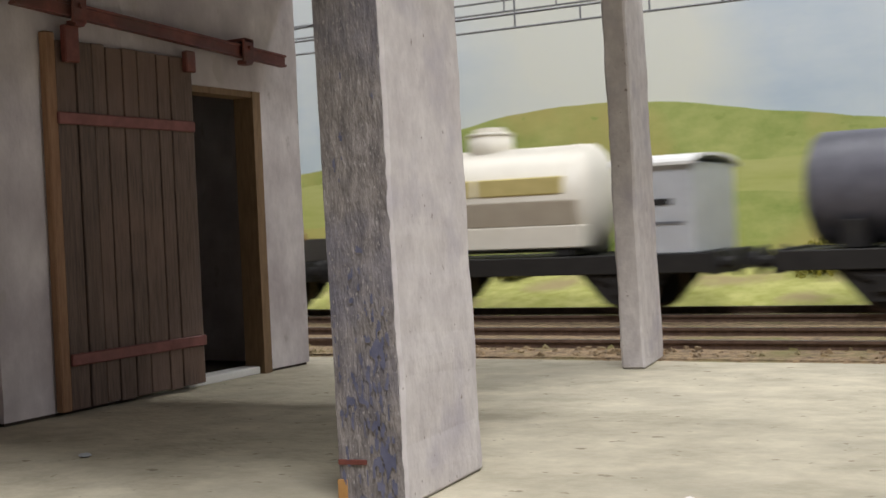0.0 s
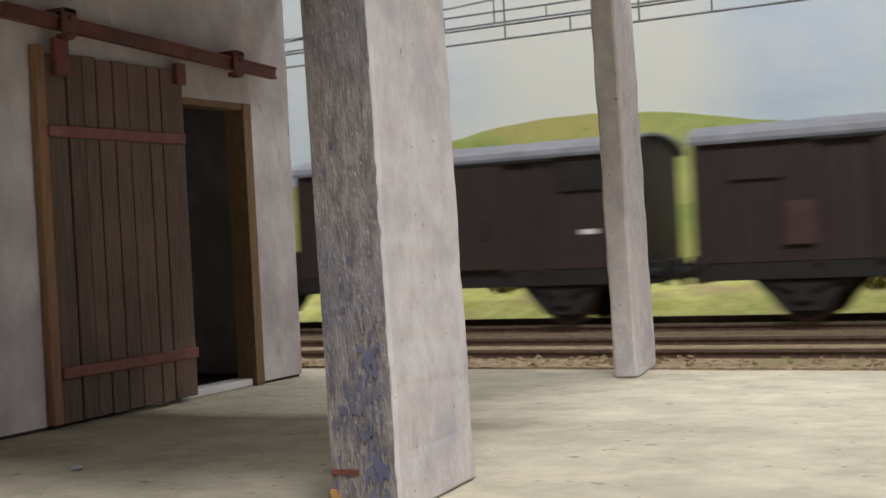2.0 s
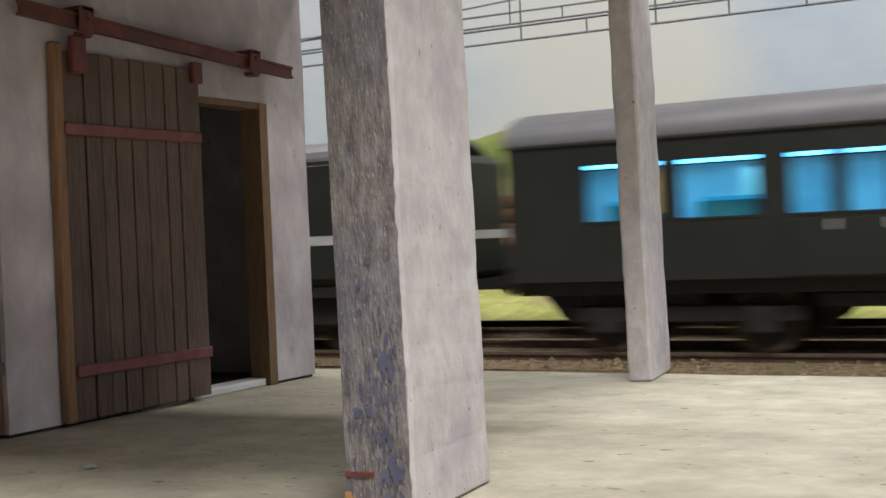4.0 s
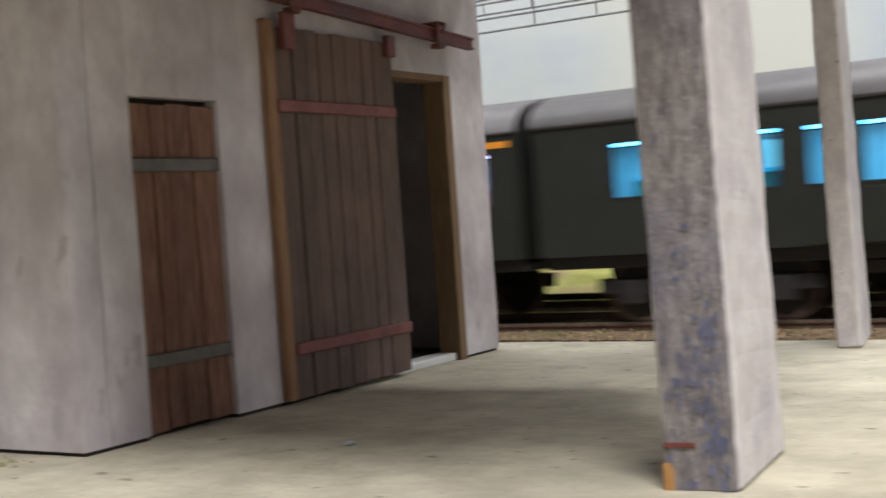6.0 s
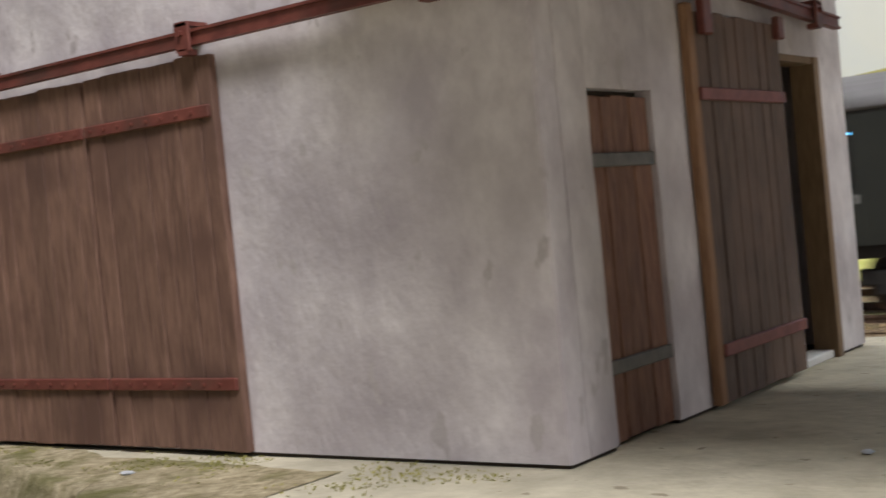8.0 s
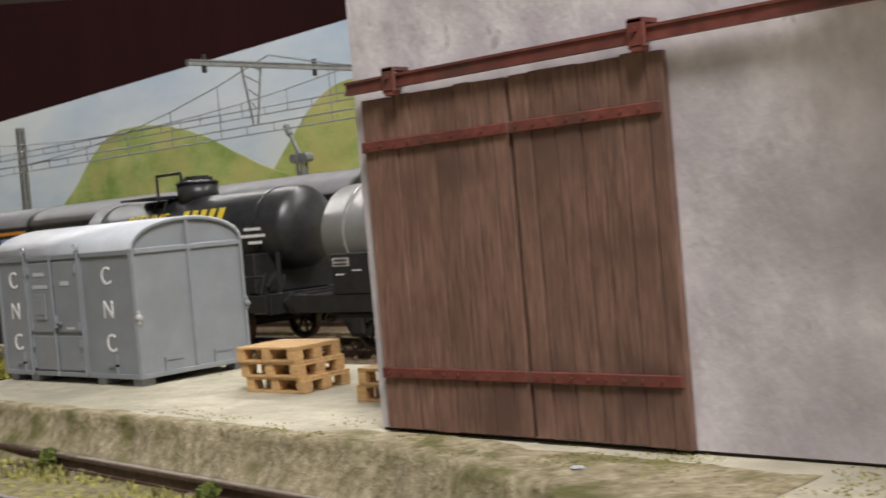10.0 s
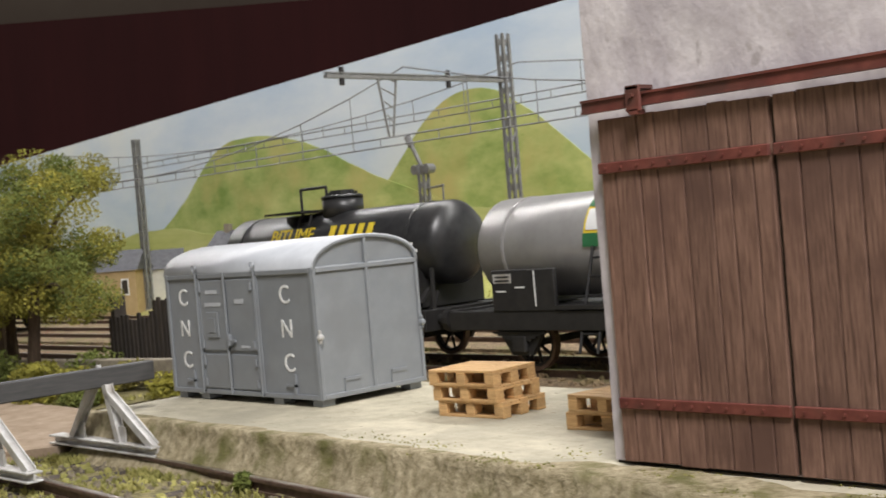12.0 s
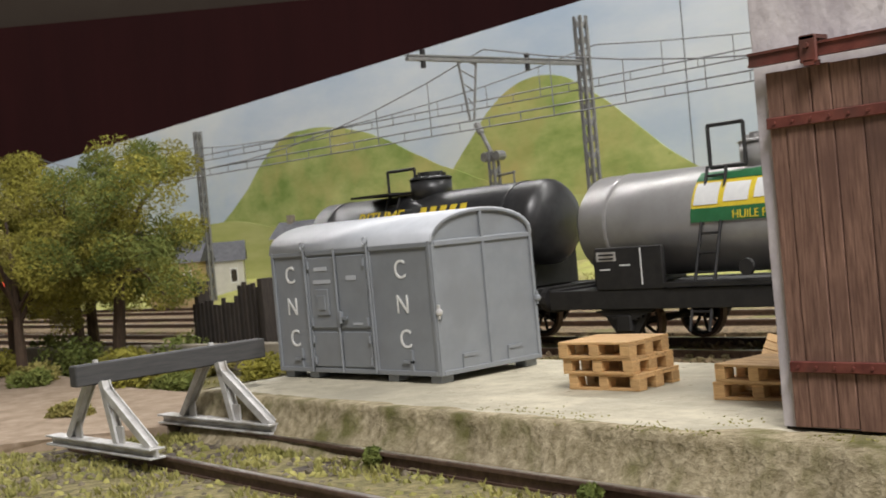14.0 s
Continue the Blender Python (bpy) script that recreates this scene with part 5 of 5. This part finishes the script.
def wires():
    w = thing("contact_wires", "thin grey contact and messenger wires with droppers over the tracks", "overhead wires", kind="structure")
    for y, zc, zm, rise in ((17.1, 4.05, 4.45, 1.55), (21.0, 5.0, 5.42, 0.8)):
        for a in range(-5, 1):
            x0, x1 = -26.7 + a * 24.0 + 24, -26.7 + a * 24.0 + 48
            bm = B()
            n = 12
            pts = [(x0 + (x1 - x0) * i / n, y, zm + rise * ((2 * i / n - 1) ** 2) - 0.2) for i in range(n + 1)]
            for p, q in zip(pts, pts[1:]):
                rod(bm, p, q, 0.017, 4, caps=False)
            part("messenger_wire", bm, WIRE, w)
            bm = B()
            rod(bm, (x0, y, zc), (x1, y, zc), 0.017, 4)
            rod(bm, (x0, y, zc + 0.2), (x1, y, zc + 0.2), 0.018, 4)
            part("contact_wire", bm, WIRE, w)
            bm = B()
            for p in pts[1:-1]:
                rod(bm, p, (p[0], y, zc), 0.015, 4)
            for k in range(24):
                xx = x0 + k
                rod(bm, (xx, y, zc), (xx, y, zc + 0.2), 0.014, 4)
            part("droppers", bm, WIRE, w)


wires()


# ---- planting ----
def foliage(bm, centre, rx, ry, rz, n, size, rnd):
    for _ in range(n):
        while True:
            p = Vector((rnd.uniform(-1, 1), rnd.uniform(-1, 1), rnd.uniform(-1, 1)))
            if 0.25 < p.length < 1:
                break
        p = Vector((p.x * rx, p.y * ry, p.z * rz)) + Vector(centre)
        m = Matrix.Translation(p) @ Euler((rnd.random() * 6.3, rnd.random() * 6.3, rnd.random() * 6.3)).to_matrix().to_4x4()
        s = size * rnd.uniform(0.5, 1.3)
        vs = [bm.verts.new(m @ Vector(q)) for q in ((0, -s, 0), (s * 0.45, 0, s * 0.12), (0, s, 0), (-s * 0.45, 0, s * 0.12))]
        bm.faces.new(vs)


def tree(x, y, h, spread, seed, mats, label, z=-0.5, lean=0.0):
    t = thing("tree", label, "tree", P(x, y, z))
    rnd = random.Random(seed)
    bm = B()
    top = Vector((lean * h, 0, h * 0.55))
    rod(bm, (0, 0, -0.1), top, 0.13 * h / 4, 8, 0.07 * h / 4)
    ends = []
    for k in range(9):
        a = k * 2.4 + rnd.random()
        f = rnd.uniform(0.45, 1.0)
        s = top * f
        e = s + Vector((math.cos(a) * spread * rnd.uniform(0.45, 0.8), math.sin(a) * spread * rnd.uniform(0.45, 0.8), h * rnd.uniform(0.12, 0.42)))
        e.z = min(e.z, h * 0.9)
        if k % 3 == 0:
            e.z = h * rnd.uniform(0.3, 0.5)
        mid = (s + e) / 2 + Vector((0, 0, h * 0.06))
        rod(bm, s, mid, 0.05 * h / 4, 6, 0.035 * h / 4)
        rod(bm, mid, e, 0.035 * h / 4, 6, 0.012 * h / 4)
        ends.append(e)
        for q in range(4):
            e2 = e + Vector((rnd.uniform(-1, 1), rnd.uniform(-1, 1), rnd.uniform(-0.3, 0.8))) * spread * 0.35
            rod(bm, mid.lerp(e, 0.6), e2, 0.015 * h / 4, 5, 0.006 * h / 4)
            ends.append(e2)
    part("trunk", bm, BARK, t)
    for k in range(16):
        a = rnd.random() * 6.3
        ends.append(Vector((math.cos(a) * spread * rnd.uniform(0.2, 0.95) + lean * h * 0.5, math.sin(a) * spread * rnd.uniform(0.2, 0.95), h * rnd.uniform(0.34, 0.72))))
    crowns = [B() for _ in mats]
    for i, e in enumerate(ends):
        r = spread * rnd.uniform(0.2, 0.36)
        foliage(crowns[i % len(mats)], e, r * 0.9, r * 0.9, r * 0.62, 720, 0.028 * max(1, spread / 1.5), rnd)
    for bmx, mt in zip(crowns, mats):
        part("crown", bmx, mt, t)
    return t


tree(-30.2, 9.2, 4.9, 2.1, 3, (LEAF, LEAF2), "olive green model tree with a loose foam crown", lean=0.12)
tree(-33.2, 10.2, 4.8, 2.0, 4, (LEAF, LEAF), "olive yellow model tree with a broad crown")
tree(-31.2, 7.6, 4.1, 1.8, 5, (LEAF, LEAF3), "yellowish olive model tree by the path")
tree(-36.0, 11.2, 4.6, 1.9, 6, (LEAF, LEAF2), "olive model tree at the layout's end")
tree(-33.4, 8.4, 4.4, 1.9, 8, (LEAF, LEAF3), "olive model tree with drooping crown")


def bush(x, y, r, seed, mt, z=-0.45, label="low olive green scatter bush"):
    rnd = random.Random(seed)
    bm = B()
    for _ in range(5):
        foliage(bm, (rnd.uniform(-0.5, 0.5) * r, rnd.uniform(-0.5, 0.5) * r, r * rnd.uniform(0.2, 0.5)), r * 0.6, r * 0.6, r * 0.45, 260, 0.045 + 0.02 * r, rnd)
    ob = part("bush", bm, mt)
    ob.matrix_basis = P(x, y, z if y < 22.7 else -0.56 + 0.95 * ((y - 22.7) / 5.2) ** 0.8)
    tagged(ob, label, "bush", group="bushes")


for i, (x, y, r, mt) in enumerate(((-26.2, 8.4, 0.45, LEAF), (-27.0, 9.6, 0.6, LEAF3), (-25.0, 9.3, 0.5, LEAF), (-28.2, 7.9, 0.4, LEAF3), (-29.5, 11.6, 0.9, LEAF2), (-29.0, 8.6, 0.7, LEAF), (-30.0, 7.4, 0.6, LEAF3), (-27.6, 8.8, 0.55, LEAF), (-24.0, 9.6, 0.4, LEAF3),
                                   (-34, 23.5, 1.4, LEAF2), (-38, 24.5, 1.5, LEAF), (-31.2, 15.5, 0.9, LEAF2), (-24.0, 5.2, 0.35, LEAF3), (-22.9, 2.9, 0.45, LEAF3), (-21.6, 2.2, 0.3, LEAF),
                                   (-4.4, 25.6, 0.8, LEAF), (-3.2, 25.2, 0.5, LEAF3), (-11.0, 25.8, 0.5, LEAF3),
                                   (-13.2, 4.62, 0.13, LEAF2), (-9.9, 4.3, 0.2, LEAF2), (-16.6, 5.0, 0.14, LEAF2), (-25.6, 7.9, 0.4, LEAF2), (-26.8, 7.7, 0.5, LEAF), (-28.8, 9.8, 0.8, LEAF2), (-31.0, 8.8, 0.9, LEAF2), (-32.6, 7.4, 0.8, LEAF), (-29.4, 7.0, 0.45, LEAF2), (-33.8, 9.4, 0.9, LEAF2))):
    bush(x, y, r, 20 + i, mt, -0.5)


def tufts():
    rnd = random.Random(12)
    bm = B()
    spots = [(-23, -10, 2.0, 5.3, 7000), (-34, -21, 3.2, 9.5, 8000), (-21, -10, 4.95, 5.3, 2600), (-40, -24, 14.8, 26, 1500)]
    for x0, x1, y0, y1, n in spots:
        for _ in range(n):
            x, y = rnd.uniform(x0, x1), rnd.uniform(y0, y1)
            near = abs(y - 4.4 + 0.0734 * (x + 16.5))
            if noise.noise((x * 0.9, y * 0.9, 2)) < 0.0 or (0.58 < near < 0.8 and x > -22 and y < 6):
                continue
            z = -0.56 + (0.95 * ((y - 22.7) / 5.2) ** 0.8 if y > 22.7 else 0)
            s = rnd.uniform(0.02, 0.06) * (2.4 if y > 14 else 1)
            for k in range(2):
                a = rnd.random() * 6.3
                d = Vector((math.cos(a), math.sin(a), 0)) * s * 0.45
                o = Vector((x, y, z))
                tip = o + Vector((rnd.uniform(-1, 1) * s, rnd.uniform(-1, 1) * s, s * 1.5))
                bm.faces.new([bm.verts.new(v) for v in (o - d, o + d, tip)])
    tagged(part("grass_tufts", bm, TUFT), "dry yellow-green static grass tufts", "grass", kind="stuff")


tufts()


def clumps():
    rnd = random.Random(31)
    for name, mt, n, label in (("earth_clumps", DIRTCLUMP, 1500, "grey-brown crumbly earth lumps in the siding"), ("moss_clumps", TUFT, 1300, "olive moss lumps in the siding")):
        bm = B()
        k = 0
        while k < n:
            x, y = rnd.uniform(-25, -9.5), rnd.uniform(1.8, 5.35)
            if y > 5.35 - 0.04 * (x + 21) or (k % 2 and noise.noise((x * 1.1, y * 1.1, 8)) < 0):
                k += 1
                continue
            if abs(abs(y - 4.4 + 0.0734 * (x + 16.5)) - 0.68) < 0.09 and x > -22:
                continue
            r = rnd.uniform(0.02, 0.075)
            m = Matrix.Translation((x, y, -0.57)) @ Euler((rnd.random() * 6, rnd.random() * 6, rnd.random() * 6)).to_matrix().to_4x4() @ Matrix.Diagonal((r, r * rnd.uniform(0.6, 1), r * rnd.uniform(0.5, 0.9), 1))
            bmesh.ops.create_icosphere(bm, subdivisions=1, radius=1, matrix=m)
            k += 1
        for v in bm.verts:
            v.co += noise.noise_vector(v.co * 23) * 0.012
        tagged(part(name, bm, mt), label, "ground cover", kind="stuff")


clumps()


def crumbs():
    rnd = random.Random(44)
    for x, y, r, mt, label in ((-0.9, 6.2, 0.03, WHITE, "white paint chip on the platform"), (-4.7, 6.3, 0.035, ROOFGREY, "pale plaster chip on the platform"), (-3.2, 4.9, 0.03, DIRTCLUMP, "dark crumb on the platform"), (-9.3, 4.9, 0.04, ROOFGREY, "pale plaster chip on the platform")):
        bm = B()
        bmesh.ops.create_icosphere(bm, subdivisions=2, radius=r)
        for v in bm.verts:
            v.co += noise.noise_vector(v.co * 30 + Vector((x, y, 0))) * r * 0.9
            v.co.z *= 0.3
        ob = part("chip", bm, mt)
        ob.matrix_basis = P(x, y, 0.012, 0, 0, rnd.uniform(0, 360))
        tagged(ob, label, "debris", group="loose chips")
    bm = B()
    for _ in range(2600):
        x, y = rnd.uniform(-15.5, -6.4), rnd.gauss(5.25, 0.28)
        if y > 5.58 and x > -12 or noise.noise((x * 1.3, y * 2.0, 6)) < 0.05 or y < 5.1 - 0.28 * max(0.0, x + 11.2):
            continue
        sz = rnd.uniform(0.008, 0.02)
        for k in range(3):
            a = rnd.random() * 6.3
            d = Vector((math.cos(a), math.sin(a), 0)) * sz * 0.5
            o = Vector((x, y, 0.002))
            bm.faces.new([bm.verts.new(v) for v in (o - d, o + d, o + Vector((rnd.uniform(-1, 1) * sz, rnd.uniform(-1, 1) * sz, sz)))])
    tagged(part("platform_moss", bm, TUFT), "olive moss and weeds on the platform's edge", "moss", kind="stuff")


crumbs()


# ---- far scenery ----
def house(x, y, w, d, h, wallm, turn, label):
    o = thing("house", label, "house", P(x, y, -0.45, 0, 0, turn))
    wb = part("wall", bx(-w / 2, w / 2, -d / 2, d / 2, 0, h), wallm, o)
    bm = B()
    e = 0.12
    vs = [bm.verts.new(v) for v in ((-w / 2 - e, -d / 2 - e, h - 0.06), (w / 2 + e, -d / 2 - e, h - 0.06), (w / 2 + e, d / 2 + e, h - 0.06), (-w / 2 - e, d / 2 + e, h - 0.06), (-w / 2 - e, 0, h + d * 0.42), (w / 2 + e, 0, h + d * 0.42))]
    for f in ((0, 1, 5, 4), (2, 3, 4, 5), (0, 4, 3), (1, 2, 5), (0, 3, 2, 1)):
        bm.faces.new([vs[i] for i in f])
    r = part("roof", bm, SLATE, o, "dark slate roof")
    part("chimney", bx(-w * 0.25 - 0.12, -w * 0.25 + 0.12, -0.12, 0.12, h, h + d * 0.6), STONE, r)
    for s in (-0.28, 0.28):
        wn = part("window", bx(s * w - 0.16, s * w + 0.16, -d / 2 - 0.03, -d / 2, h * 0.45, h * 0.8), WHITE, o)
        part("pane", bx(s * w - 0.12, s * w + 0.12, -d / 2 - 0.036, -d / 2 - 0.03, h * 0.48, h * 0.77), DEEPSHADE, wn)
    return o


house(-52.2, 25.6, 1.9, 1.8, 1.8, HOUSEWHITE, 55, "small white house with a dark roof beyond the trees")
house(-51.4, 23.2, 2.1, 1.8, 1.9, HOUSEWALL, 40, "small ochre house with a dark roof near the hills")
house(-46.5, 25.8, 1.8, 1.4, 2.5, HOUSEWHITE, 20, "far house with a slate roof below the hills")


def fence():
    f = thing("plank_fence", "dark weathered plank fence beside the siding", "fence")
    rnd = random.Random(3)
    for i in range(20):
        x = -29.4 + i * 0.13
        part("plank", bx(x, x + 0.115, 10.6 + i * 0.02, 10.65 + i * 0.02, -0.45, 0.75 + rnd.uniform(-0.05, 0.12) + 0.3 * (i > 10), 0.006), DARKPLANK, f)
    for x in (-29.4, -27.0):
        part("post", bx(x, x + 0.16, 10.66, 10.95, -0.45, 1.2, 0.01), DARKPLANK, f)
    part("rail", bx(-29.4, -26.8, 11.02, 11.07, 0.3, 0.42), DARKPLANK, f)


fence()
lw = part("low_wall", bx(-42, -27.6, -0.12, 0.12, -0.5, 0.02, 0.02), STONE)
lw.matrix_basis = P(3.2, 15.3, 0, 0, 0, 10)
tagged(lw, "low grey stone wall behind the path", "wall")


# ---- movement ----
def motions():
    times = [0.0, 0.1, 0.2] + [0.5 * k for k in range(1, 28)] + [13.8, 13.9, 14.0]
    goods_rows = lambda x0: [(t, P(x0 - 0.45 + 11.3 * t, YB, ZR)) for t in times]
    for ob, x0 in goods:
        walk(ob, goods_rows(x0))
    marks = ((0.0, 0.0), (7.5, 99.75), (8.5, 112.6), (9.5, 125.6), (10.5, 140.4), (11.4, 153.4), (12.0, 157.4), (12.4, 159.6), (13.0, 162.6), (14.0, 167.0))
    way = lambda t: float(np.interp(t, [m[0] for m in marks], [m[1] for m in marks]))
    for ob, x0 in coaches:
        walk(ob, [(t, P(x0 - way(t), YA, ZR)) for t in times])


motions()
